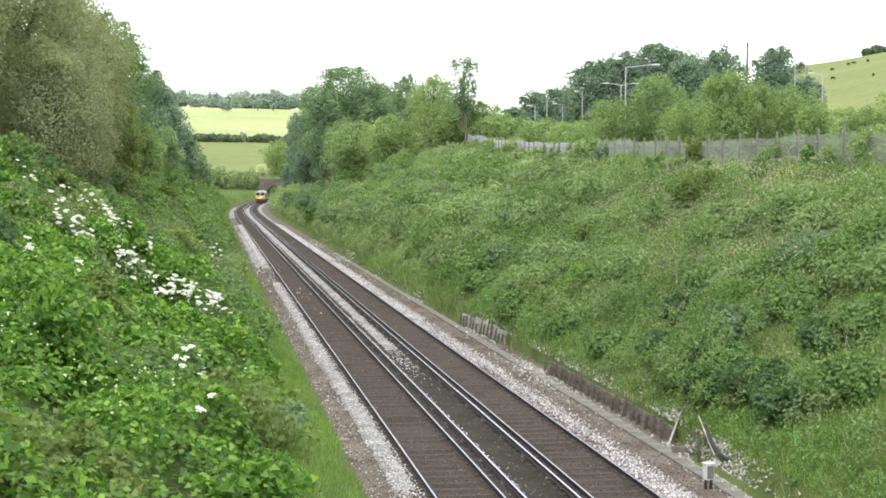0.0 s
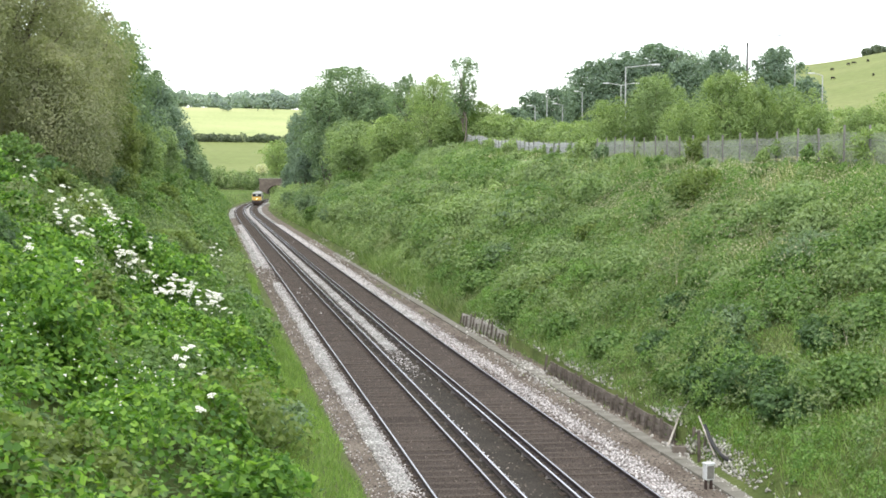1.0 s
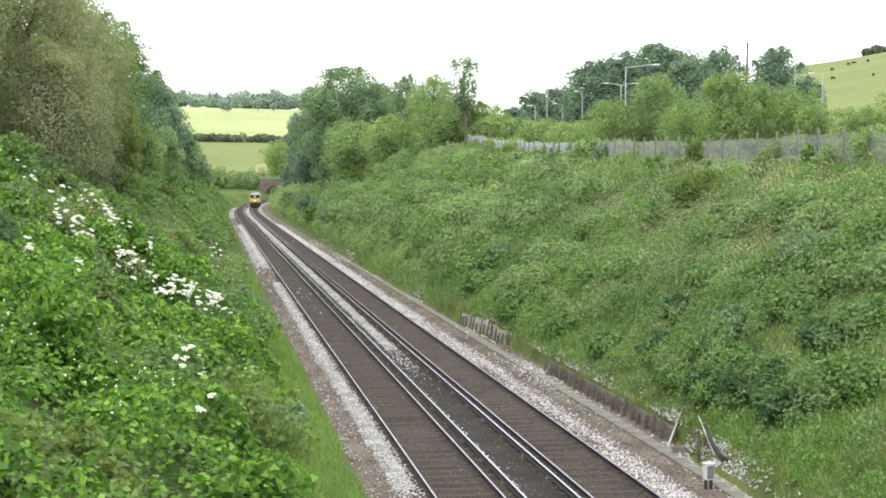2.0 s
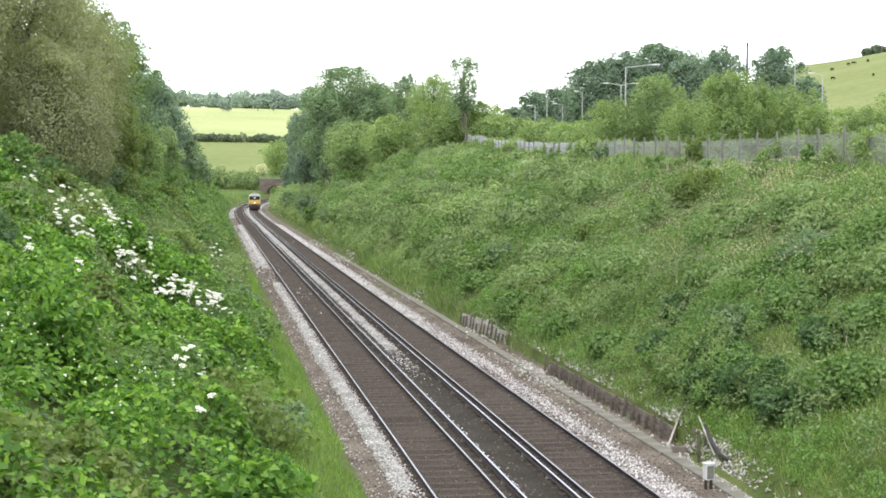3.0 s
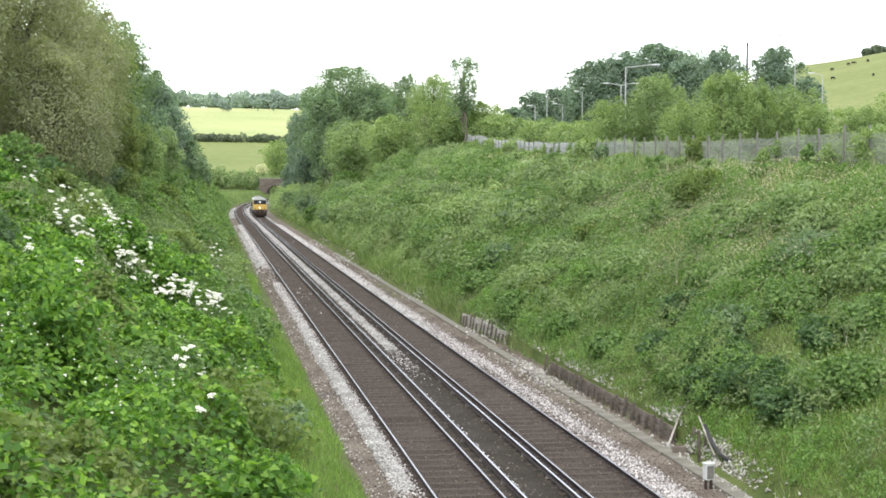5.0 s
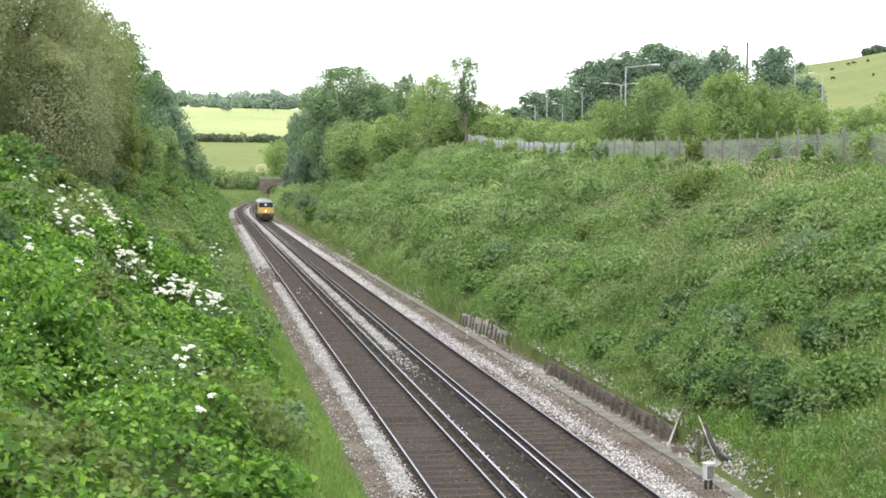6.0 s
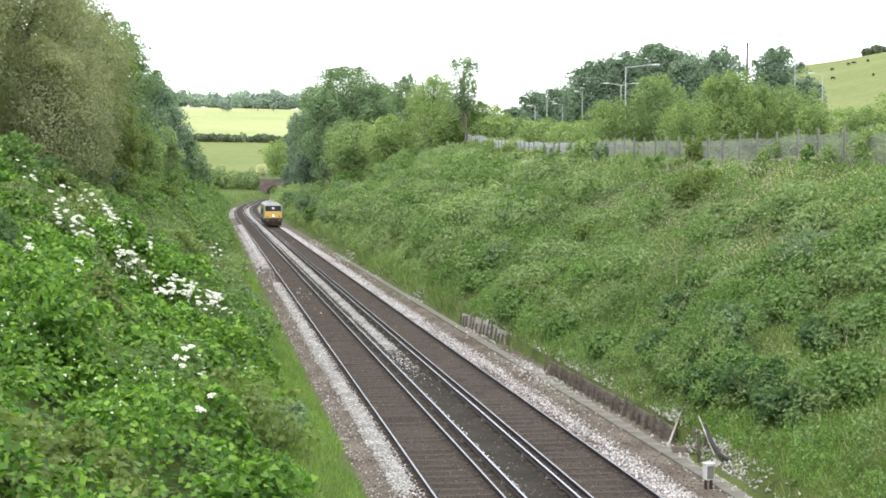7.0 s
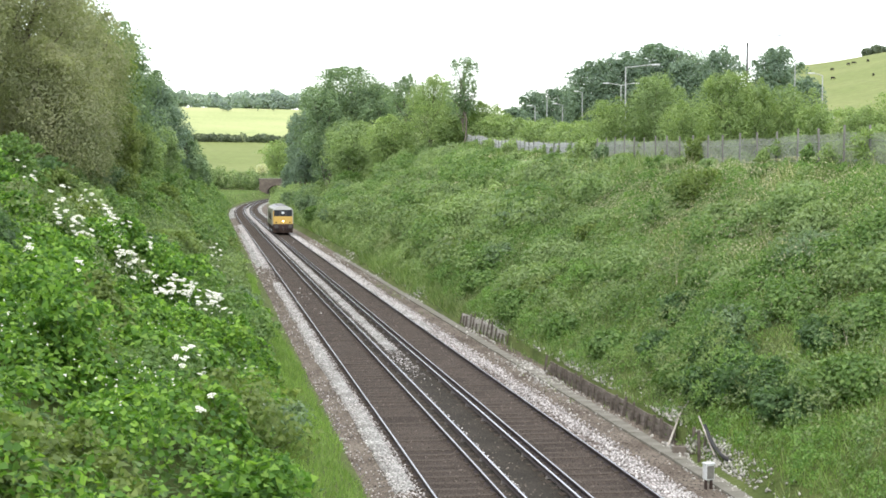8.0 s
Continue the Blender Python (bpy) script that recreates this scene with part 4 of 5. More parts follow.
bank_tree(106, -7.8, 79, 14.3, 3.5, 0.28, 9000, M_MIDTREE, MID, 0.0, 0.12)
bank_tree(107, -10.0, 71, 14.3, 4.3, 0.28, 9000, M_MIDTREE, MID, 0.0, 0.1)
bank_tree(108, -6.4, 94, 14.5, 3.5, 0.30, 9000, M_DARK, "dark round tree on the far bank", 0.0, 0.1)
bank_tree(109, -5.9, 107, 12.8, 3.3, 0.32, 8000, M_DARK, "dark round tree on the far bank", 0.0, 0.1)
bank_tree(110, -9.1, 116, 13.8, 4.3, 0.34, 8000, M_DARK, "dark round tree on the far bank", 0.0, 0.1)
bank_tree(111, -4.5, 124, 10.1, 3.2, 0.34, 7000, M_MIDTREE, MID, 0.0, 0.1)
bank_tree(112, -3.1, 144, 7.7, 2.9, 0.36, 6000, M_MIDTREE, "green tree on the far bank beside the bend", 0.0, 0.1)
bank_tree(113, -8.9, 57.1, 10.9, 2.1, 0.16, 15000, M_HAWGREEN, "yellow-green hawthorn on top of the bank", 0.0, 0.08)
bank_tree(114, -9.0, 47.1, 5.3, 1.4, 0.14, 12000, M_HAW, HAW, 0.0, 0.08)
bank_tree(115, -6.7, 64.0, 8.7, 1.6, 0.18, 9000, M_HAWGREEN, "yellow-green bush below the bank trees", 0.0, 0.08)
bank_tree(116, -5.8, 72.0, 7.3, 1.8, 0.18, 8000, M_LIGHT, "light green bush below the bank trees", 0.0, 0.08)
bank_tree(117, -4.6, 88.0, 8.5, 1.8, 0.2, 7000, M_GREYLEAF, "soft green bush below the bank trees", 0.0, 0.08)
bank_tree(118, -7.5, 56.1, 5.3, 1.5, 0.16, 9000, M_HAW, HAW, 0.0, 0.08)
bank_tree(119, -3.3, 118.0, 11.4, 1.3, 0.24, 5000, M_MIDTREE, MID, 0.0, 0.08)
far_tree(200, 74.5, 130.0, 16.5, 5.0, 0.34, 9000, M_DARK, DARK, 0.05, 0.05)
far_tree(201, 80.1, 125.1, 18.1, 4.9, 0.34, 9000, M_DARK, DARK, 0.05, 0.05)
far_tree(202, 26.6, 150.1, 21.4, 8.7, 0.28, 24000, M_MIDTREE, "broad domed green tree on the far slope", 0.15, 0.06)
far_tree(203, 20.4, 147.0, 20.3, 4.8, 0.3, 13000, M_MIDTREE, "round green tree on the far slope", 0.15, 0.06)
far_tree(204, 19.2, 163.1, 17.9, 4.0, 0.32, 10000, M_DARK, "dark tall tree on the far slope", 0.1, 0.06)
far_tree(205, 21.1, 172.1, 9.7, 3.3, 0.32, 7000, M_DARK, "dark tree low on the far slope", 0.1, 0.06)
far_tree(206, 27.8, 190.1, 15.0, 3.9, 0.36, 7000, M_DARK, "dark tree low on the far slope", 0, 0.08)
far_tree(207, 32.5, 116.1, 12.3, 3.8, 0.18, 15000, M_LIGHT, "light green willow above the slope", 0.12, 0.06)
far_tree(208, 35.1, 109.0, 12.9, 2.5, 0.2, 7000, M_MIDTREE, "thin airy birch above the fence", 0.25, 0.34)
far_tree(209, 30.4, 124.1, 14.1, 3.5, 0.22, 9000, M_MIDTREE, "thin airy tree above the slope", 0.25, 0.3)
far_tree(210, 38.0, 110.1, 6.4, 3.5, 0.22, 8000, M_LIGHT, YOUNG, 0, 0.1)
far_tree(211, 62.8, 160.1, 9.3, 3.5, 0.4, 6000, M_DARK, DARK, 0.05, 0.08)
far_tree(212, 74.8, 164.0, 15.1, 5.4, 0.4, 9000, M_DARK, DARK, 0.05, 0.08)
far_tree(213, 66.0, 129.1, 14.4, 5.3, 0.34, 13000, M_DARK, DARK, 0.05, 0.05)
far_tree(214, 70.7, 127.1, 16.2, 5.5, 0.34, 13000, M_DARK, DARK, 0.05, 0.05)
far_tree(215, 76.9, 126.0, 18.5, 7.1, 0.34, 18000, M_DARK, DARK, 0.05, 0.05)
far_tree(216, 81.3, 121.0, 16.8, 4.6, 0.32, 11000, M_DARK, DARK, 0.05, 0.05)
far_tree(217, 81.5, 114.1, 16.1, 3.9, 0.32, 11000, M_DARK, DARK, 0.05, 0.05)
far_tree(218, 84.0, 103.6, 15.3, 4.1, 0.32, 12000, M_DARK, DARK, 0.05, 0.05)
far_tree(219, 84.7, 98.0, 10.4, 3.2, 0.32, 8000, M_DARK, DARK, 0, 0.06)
far_tree(220, 37.3, 61.5, 7.5, 2.5, 0.12, 18000, M_GREYLEAF, "soft willowy young tree behind the fence", 0, 0.08)
far_tree(221, 34.1, 63.0, 5.5, 2.4, 0.13, 10000, M_LIGHT, YOUNG, 0, 0.08)
far_tree(222, 38.4, 52.6, 6.9, 2.3, 0.12, 17000, M_LIGHT, YOUNG, 0, 0.1)
far_tree(223, 41.2, 53.0, 6.2, 1.9, 0.12, 10000, M_LIGHT, YOUNG, 0, 0.1)
far_tree(224, 44.2, 52.7, 5.9, 2.5, 0.12, 14000, M_LIGHT, YOUNG, 0, 0.08)
far_tree(225, 43.8, 45.4, 3.9, 2.2, 0.12, 10000, M_LIGHT, YOUNG, 0, 0.1)
far_tree(226, 46.4, 44.0, 4.7, 2.5, 0.12, 10000, M_LIGHT, YOUNG, 0, 0.1)
far_tree(227, 39.5, 57.1, 3.7, 2.0, 0.13, 7000, M_GREYLEAF, "green hedge bush behind the fence", 0, 0.1)
far_tree(228, 38.5, 76, 3.9, 2.6, 0.20, 4500, M_LIGHT, YOUNG, 0.0, 0.1)
far_tree(229, 40.0, 84, 3.7, 2.9, 0.22, 4500, M_LIGHT, YOUNG, 0.0, 0.1)
far_tree(230, 40.5, 93, 4.1, 3.1, 0.24, 4500, M_LIGHT, YOUNG, 0.0, 0.1)
far_tree(231, 40.0, 102, 4.1, 2.9, 0.26, 4500, M_LIGHT, YOUNG, 0.0, 0.1)
far_tree(232, 34.6, 113.1, 6.2, 3.7, 0.22, 8000, M_LIGHT, YOUNG, 0, 0.1)
far_tree(233, 27.1, 335.0, 18.7, 7.3, 0.5, 7000, M_LIGHT, "light green tree behind the brick bridge", 0.05, 0.05)
far_tree(247, 22.7, 236.1, 8.6, 2.7, 0.36, 5000, M_DARK, "dark bushy tree beside the brick bridge", 0, 0.05)
far_tree(246, 19.1, 185.1, 18.0, 2.8, 0.34, 6000, M_DARK, "dark tree low on the far slope", 0.15, 0.08)
far_tree(245, 79.9, 166.0, 16.5, 4.2, 0.4, 7000, M_DARK, DARK, 0.05, 0.06)
far_tree(244, 68.9, 163.1, 13.3, 3.6, 0.4, 6000, M_DARK, DARK, 0.05, 0.06)
far_tree(243, 19.6, 318.1, 9.5, 2.4, 0.3, 2000, M_BLOSSOM, "pale blossoming bush behind the brick bridge", 0.4, 0.05)
far_tree(237, 22.5, 130.1, 11.6, 4.7, 0.26, 10000, M_GREYLEAF, "soft green bushy tree on the brow of the slope", 0.15, 0.1)
far_tree(242, 44.2, 50.1, 4.4, 1.6, 0.12, 8000, M_LIGHT, YOUNG, 0, 0.1)
far_tree(241, 37.0, 56.1, 4.9, 2.0, 0.12, 9000, M_LIGHT, YOUNG, 0, 0.1)
far_tree(240, 38.8, 104.1, 4.5, 2.6, 0.22, 5500, M_LIGHT, YOUNG, 0, 0.1)
far_tree(236, 27.2, 122.1, 9.3, 4.3, 0.24, 10000, M_LIGHT, "light green bushy tree on the brow of the slope", 0.1, 0.1)
far_tree(234, 30.2, 146.1, 15.6, 4.7, 0.3, 11000, M_MIDTREE, "round green tree on the far slope", 0.2, 0.12)


# ---- the locomotive ----
def ring_bridge(bm, rings, cap=True):
    vs = [[bm.verts.new(p) for p in r] for r in rings]
    for a, b in zip(vs, vs[1:]):
        for i in range(len(a)):
            j = (i + 1) % len(a)
            bm.faces.new((a[i], a[j], b[j], b[i]))
    if cap:
        bm.faces.new(vs[0][::-1])
        bm.faces.new(vs[-1])
    return bm


def loco_outline(y, inset=0.0, low=1.05, side_top=2.75, crown=3.56, lean=0.0):
    """One cross-section of the body at y, from the sill up over the curved roof."""
    w = 1.32 - inset
    pts = [(-w, low), (-w, side_top)]
    for k in range(1, 8):
        a = math.pi * (1 - k / 8)
        pts.append((w * math.cos(a), side_top + (crown - side_top - inset * 0.5) * math.sin(a) ** 0.75))
    pts += [(w, side_top), (w, low)]
    return [(x, y + lean * max(0, z - 2.0), z) for x, z in pts]


def build_loco():
    """Front at y = 0 facing -y, 16.4 m long, wheels on z = 0."""
    L = 16.36
    t = tagged(new("locomotive"), "yellow-fronted electric locomotive with a lit headlight running on rails", "locomotive")
    bm = bmesh.new()
    ring_bridge(bm, [loco_outline(0.62, 0.03), loco_outline(1.0), loco_outline(L - 1.0), loco_outline(L - 0.62, 0.03)])
    body = part("body", bm, M_BODY, t, "dirty olive-grey body sides")
    for y0, y1 in ((0.62, 3.0), (L - 3.0, L - 0.62)):
        bm = bmesh.new()
        for s in (-1, 1):
            box(bm, s * 1.328 - 0.008, s * 1.328 + 0.008, y0 + 0.1, y1, 1.08, 2.78)
        part("cab_side", bm, M_BLUEGREY, t, "pale grey cab side")
    roof = part("roof", ring_bridge(bmesh.new(), [[(x * 0.985, y, z + 0.012) for x, _, z in loco_outline(0)[1:-1]] for y in (0.66, L - 0.66)], False), M_ROOF, t, "pale grey curved roof")
    for y in (3.2, 6.0, 8.2, 10.6, 13.0):
        part("roof_vent", boxed(-0.45, 0.45, y - 0.5, y + 0.5, 3.50, 3.64, bevel=0.03), M_ROOF, roof)
    for y in (4.4, 6.6, 9.4, 11.6):
        for s in (-1, 1):
            g = part("side_grille", boxed(s * 1.33 - 0.012, s * 1.33 + 0.012, y - 0.6, y + 0.6, 1.75, 2.55), M_UNDER, body, "dark louvred grille")
    for end, s in ((0.0, 1), (L, -1)):
        def Y(a):
            return end + s * a
        bm = bmesh.new()
        ring_bridge(bm, [[(x * 0.93, Y(0.06 + max(0, z - 2.05) * 0.16), z) for x, _, z in loco_outline(0)],
                         [(x, Y(0.62), z) for x, _, z in loco_outline(0)]])
        bmesh.ops.recalc_face_normals(bm, faces=bm.faces)
        nose = part("cab_front", bm, M_BLUEGREY, t, "pale cab front above the yellow panel")
        bm = bmesh.new()
        box(bm, -1.20, 1.20, min(Y(0.02), Y(0.08)), max(Y(0.02), Y(0.08)), 1.26, 2.26, bevel=0.02)
        part("warning_panel", bm, M_YELLOW, nose, "bright yellow warning panel")
        bm = bmesh.new()
        box(bm, -1.16, 1.16, -0.035, 0.035, -0.42, 0.42, bevel=0.025)
        ob = part("window_surround", bm, M_RUBBER, nose)
        ob.matrix_local = pose(0, Y(0.16), 2.66, -9 * s)
        for k in (-0.78, 0, 0.78):
            pane = part("window_pane", boxed(k - 0.33, k + 0.33, -0.02, 0.02, -0.36, 0.36, bevel=0.01), M_GLASS, nose)
            pane.matrix_local = pose(0, Y(0.12), 2.66, -9 * s)
        for k in (-1.215, 1.215):
            part("corner_pillar", boxed(k - 0.05, k + 0.05, min(Y(0.1), Y(0.3)), max(Y(0.1), Y(0.3)), 1.26, 2.95, bevel=0.02), M_YELLOW if k < 0 else M_BLUEGREY, nose)
        part("headcode_panel", boxed(-0.17, 0.17, min(Y(0.085), Y(0.14)), max(Y(0.085), Y(0.14)), 2.46, 2.84), M_PANEL, nose, "pale lit panel between the windows")
        lit = part("headlight", tubed((0, Y(-0.03), 1.64), (0, Y(0.05), 1.64), 0.085, 0.085, 14), M_HEADLIGHT if s > 0 else M_GLASS, nose, "round lit headlight" if s > 0 else "")
        for k in (-0.86, 0.86):
            part("marker_lamp", tubed((k, Y(-0.01), 1.5), (k, Y(0.05), 1.5), 0.09, 0.09, 10), M_GLASS, nose)
        beam = part("buffer_beam", boxed(-1.3, 1.3, min(Y(0.0), Y(0.3)), max(Y(0.0), Y(0.3)), 0.72, 1.3, bevel=0.02), M_BUFFER_BEAM, t, "faded red buffer beam")
        for k in (-0.87, 0.87):
            bm = tubed((k, Y(-0.5), 1.0), (k, Y(0.0), 1.0), 0.09, 0.12, 10)
            tube(bm, (k, Y(-0.56), 1.0), (k, Y(-0.5), 1.0), 0.24, 0.24, 14)
            part("buffer", bm, M_STEEL, beam)
        bm = tubed((0, Y(-0.3), 0.85), (0, Y(0), 0.9), 0.05, 0.05, 8)
        tube(bm, (0, Y(-0.3), 0.45), (0, Y(-0.3), 0.88), 0.04, 0.04, 8)
        part("coupling", bm, M_STEEL, beam)
        for k in (-0.55, 0.5, 0.62, -0.65):
            part("air_hose", tubed((k, Y(-0.06), 0.4), (k, Y(-0.02), 0.95), 0.03, 0.03, 7), M_RUBBER, beam)
        part("snowplough", boxed(-1.2, 1.2, min(Y(0.05), Y(0.2)), max(Y(0.05), Y(0.2)), 0.18, 0.74, bevel=0.03), M_UNDER, t)
    bm = boxed(-1.2, 1.2, 0.4, L - 0.4, 0.8, 1.06, bevel=0.02)
    box(bm, -1.1, 1.1, 6.4, 10.0, 0.35, 0.82, bevel=0.04)
    part("underframe", bm, M_UNDER, t, "brake-dusty underframe and equipment boxes")
    wheels = []
    for c in (3.3, L - 3.3):
        bogie = part("bogie", boxed(-1.05, 1.05, c - 1.9, c + 1.9, 0.42, 0.72, bevel=0.04), M_UNDER, t)
        for s in (-1, 1):
            part("side_frame", boxed(s * 1.05 - 0.06, s * 1.05 + 0.06, c - 2.0, c + 2.0, 0.35, 0.78, bevel=0.03), M_UNDER, bogie)
            part("collector_shoe", boxed(s * 1.12 - 0.06, s * 1.12 + 0.06, c - 0.3, c + 0.3, 0.09, 0.16), M_UNDER, bogie)
        for a in (-1.34, 1.34):
            bm = tubed((-0.9, 0, 0), (0.9, 0, 0), 0.08, 0.08, 10)
            for s in (-1, 1):
                tube(bm, (s * 0.69, 0, 0), (s * 0.82, 0, 0), 0.508, 0.508, 28)
                tube(bm, (s * 0.66, 0, 0), (s * 0.69, 0, 0), 0.535, 0.535, 28)
                for k in range(6):
                    q = math.radians(60 * k)
                    box(bm, s * 0.825 - 0.012, s * 0.825 + 0.012, 0.3 * math.cos(q) - 0.05, 0.3 * math.cos(q) + 0.05, 0.3 * math.sin(q) - 0.05, 0.3 * math.sin(q) + 0.05)
            wset = part("wheelset", bm, M_STEEL, t, "steel wheels on an axle")
            wset.location = (0, c + a, 0.508)
            wheels.append((wset, c + a))
    return t, wheels


loco, wheelsets = build_loco()


# ---- the far country ----
def build_far():
    rng = np.random.default_rng(5)
    rows = [(x + rng.normal(0, 3), 985 + rng.normal(0, 12), rng.uniform(14, 25), rng.uniform(9, 16)) for x in np.arange(-90, 330, 9.0)]
    far_wood("far_wood", rows, M_FARWOOD, "belt of trees along the far ridge, haze in its leaf colour", 3.0, 26000, 6)
    rows = [(x + rng.normal(0, 1), 612 + rng.normal(0, 1) + 0.02 * x, rng.uniform(4.5, 7), rng.uniform(3, 4.5)) for x in np.arange(-60, 120, 3.0)]
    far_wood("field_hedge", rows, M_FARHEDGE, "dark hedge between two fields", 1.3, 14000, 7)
    for i, (x, y, h) in enumerate(((14, 905, 12), (19, 900, 8), (52, 920, 14), (70, 925, 9))):
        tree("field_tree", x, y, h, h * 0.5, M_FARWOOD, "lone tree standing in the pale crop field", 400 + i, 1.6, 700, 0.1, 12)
    rows = [(x + rng.normal(0, 1), 312 + rng.normal(0, 5), rng.uniform(5.5, 8.5), rng.uniform(3, 5)) for x in np.arange(-26, 24, 2.2)]
    far_wood("valley_thicket", rows, M_SCRUB, "thicket of bushes beyond the bend of the line", 0.6, 15000, 8)
    rows = [(x + rng.normal(0, 2), 380 + rng.normal(0, 6) - 0.6 * abs(x - 395), rng.uniform(4, 7), rng.uniform(3, 5)) for x in np.arange(394, 460, 4.0)]
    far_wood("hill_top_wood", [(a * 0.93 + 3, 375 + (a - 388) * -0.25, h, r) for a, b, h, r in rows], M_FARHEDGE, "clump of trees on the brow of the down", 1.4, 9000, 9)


build_far()


def build_cow():
    t = tagged(new("cow"), "dark cow grazing on the hillside pasture", "cow", "cows on the down")
    bm = bmesh.new()
    rings = []
    for y, r, z in ((-0.95, 0.15, 1.15), (-0.8, 0.32, 1.05), (-0.3, 0.40, 1.0), (0.3, 0.42, 0.98), (0.75, 0.34, 1.05), (0.95, 0.12, 1.12)):
        rings.append([(r * 0.75 * math.cos(a), y, z + r * math.sin(a)) for a in [k * math.pi / 4 for k in range(8)]])
    part("body", ring_bridge(bm, rings), M_COW, t)
    bm = tubed((0, -0.85, 1.2), (0, -1.35, 0.75), 0.2, 0.12, 8)
    tube(bm, (0, -1.3, 0.8), (0, -1.62, 0.45), 0.13, 0.08, 8)
    part("head", bm, M_COW, t)
    for x in (-0.2, 0.2):
        for y in (-0.7, 0.72):
            part("leg", tubed((x, y, 0), (x, y, 0.85), 0.06, 0.11, 7), M_COW, t)
    part("tail", tubed((0, 0.98, 0.35), (0, 0.92, 1.2), 0.03, 0.03, 6), M_COW, t)
    return t


def build_cows():
    first = build_cow()
    spots = ((273, 311, 80), (298, 326, 20), (272, 297, 100), (312, 330, 200), (315, 330, 60), (320, 326, 130), (277, 279, 170))
    for i, (x, y, turn) in enumerate(spots):
        m = pose(x, along(x, y), float(ground_z(x, y)) - 0.03, 0, 0, turn)
        if i == 0:
            first.matrix_basis = m
        else:
            copy_thing(first, m)


build_cows()


# ---- the brick overbridge at the bend ----
def build_bridge():
    """A wall across the line with an arched opening, its parapet and cutwater wing."""
    t = tagged(new("railway_overbridge"), "sooty brick overbridge with an arched opening", "bridge")
    y0 = 300.0
    c = 7.3 + float(bend(y0))
    turn = -math.degrees(math.atan(0.166))
    t.matrix_basis = pose(c, along(c, y0), -0.4 - float(dip(y0)), 0, 0, turn)
    span, spring, crown, top = 4.6, 2.6, 5.0, 6.3
    arc = [(span * math.cos(a), spring + (crown - spring) * math.sin(a)) for a in [math.pi * k / 16 for k in range(17)]]
    outer = [(9.0, -0.3)] + [(9.0, top), (-7.4, top), (-7.4, -0.3), (-span, -0.3)] + arc[::-1] + [(span, -0.3)]
    bm = bmesh.new()
    ring = [bm.verts.new((x, -3.2, z)) for x, z in outer]
    face = bm.faces.new(ring)
    got = bmesh.ops.extrude_face_region(bm, geom=[face])
    bmesh.ops.translate(bm, verts=[v for v in got["geom"] if isinstance(v, bmesh.types.BMVert)], vec=(0, 6.4, 0))
    bmesh.ops.recalc_face_normals(bm, faces=bm.faces)
    part("arch_wall", bm, M_BRICK, t)
    for s in (-3.05, 3.05):
        part("parapet", boxed(-7.6, 9.4, s - 0.22, s + 0.22, top, top + 0.9, bevel=0.03), M_BRICK, t)
        part("coping", boxed(-7.7, 9.5, s - 0.3, s + 0.3, top + 0.9, top + 1.05, bevel=0.02), M_CONCRETE, t)
    bm = bmesh.new()
    for k in range(17):
        a = math.pi * (k + 0.5) / 17
        b = bmesh.ops.create_cube(bm, size=1, matrix=Matrix.Translation(((span + 0.2) * math.cos(a), -3.22, spring + (crown - spring + 0.2) * math.sin(a)))
                                  @ Euler((0, -a, 0)).to_matrix().to_4x4() @ Matrix.Diagonal((0.42, 0.1, 0.62, 1)))
    part("arch_ring", bm, M_BRICK, t)


build_bridge()


# ---- road lamps behind the fence ----
def lamp_post(x, y, top, arm, turn, double=False, label="tall grey street lamp with a long arm", metal=M_LAMP, head=M_LAMP_HEAD):
    z0 = float(ground_z(x, y))
    t = tagged(new("street_lamp"), label, "street lamp", "road lamps above the cutting")
    t.matrix_basis = pose(x, along(x, y), z0, 0, 0, turn + 7)
    h = top * LEVEL - z0
    bm = tubed((0, 0, 0), (0, 0, 1.3), 0.10, 0.10, 10)
    tube(bm, (0, 0, 1.3), (0, 0, h), 0.08 if metal == M_LAMP else 0.12, 0.055 if metal == M_LAMP else 0.1, 10)
    part("pole", bm, metal, t)
    for s in ((1, -1) if double else (1,)):
        part("arm", tubed((0, 0, h - 0.05), (s * arm, 0, h + 0.22), 0.04, 0.032, 8), metal if head == M_LAMP_HEAD else head, t)
        part("lamp_head", boxed(min(s * arm, s * (arm + 0.75)), max(s * arm, s * (arm + 0.75)), -0.13, 0.13, h + 0.15, h + 0.29, bevel=0.04), head, t, "pale flat lamp head")


def build_lamps():
    lamp_post(37.9, 67.5, 17.7, 2.4, -16)
    lamp_post(53.1, 69.7, 21.1, 0.5, -60, label="tall dark grey street lamp with a short arm", metal=M_DULLSTEEL)
    lamp_post(81.6, 96.4, 27.5, 1.9, 165, label="tall street lamp with a dull grey head", head=M_DULLSTEEL)
    lamp_post(49.7, 112.5, 21.3, 0.5, 165)
    lamp_post(50.5, 91.1, 19.0, 1.5, -16, True, "tall grey street lamp with two arms")
    lamp_post(53.8, 115.7, 18.6, 0.8, 165)
    lamp_post(67.9, 75.7, 19.0, 0.9, 165)
    lamp_post(43.4, 102.3, 16.9, 0.4, 165)
    lamp_post(59.4, 120.1, 21.2, 0.6, 165)


build_lamps()


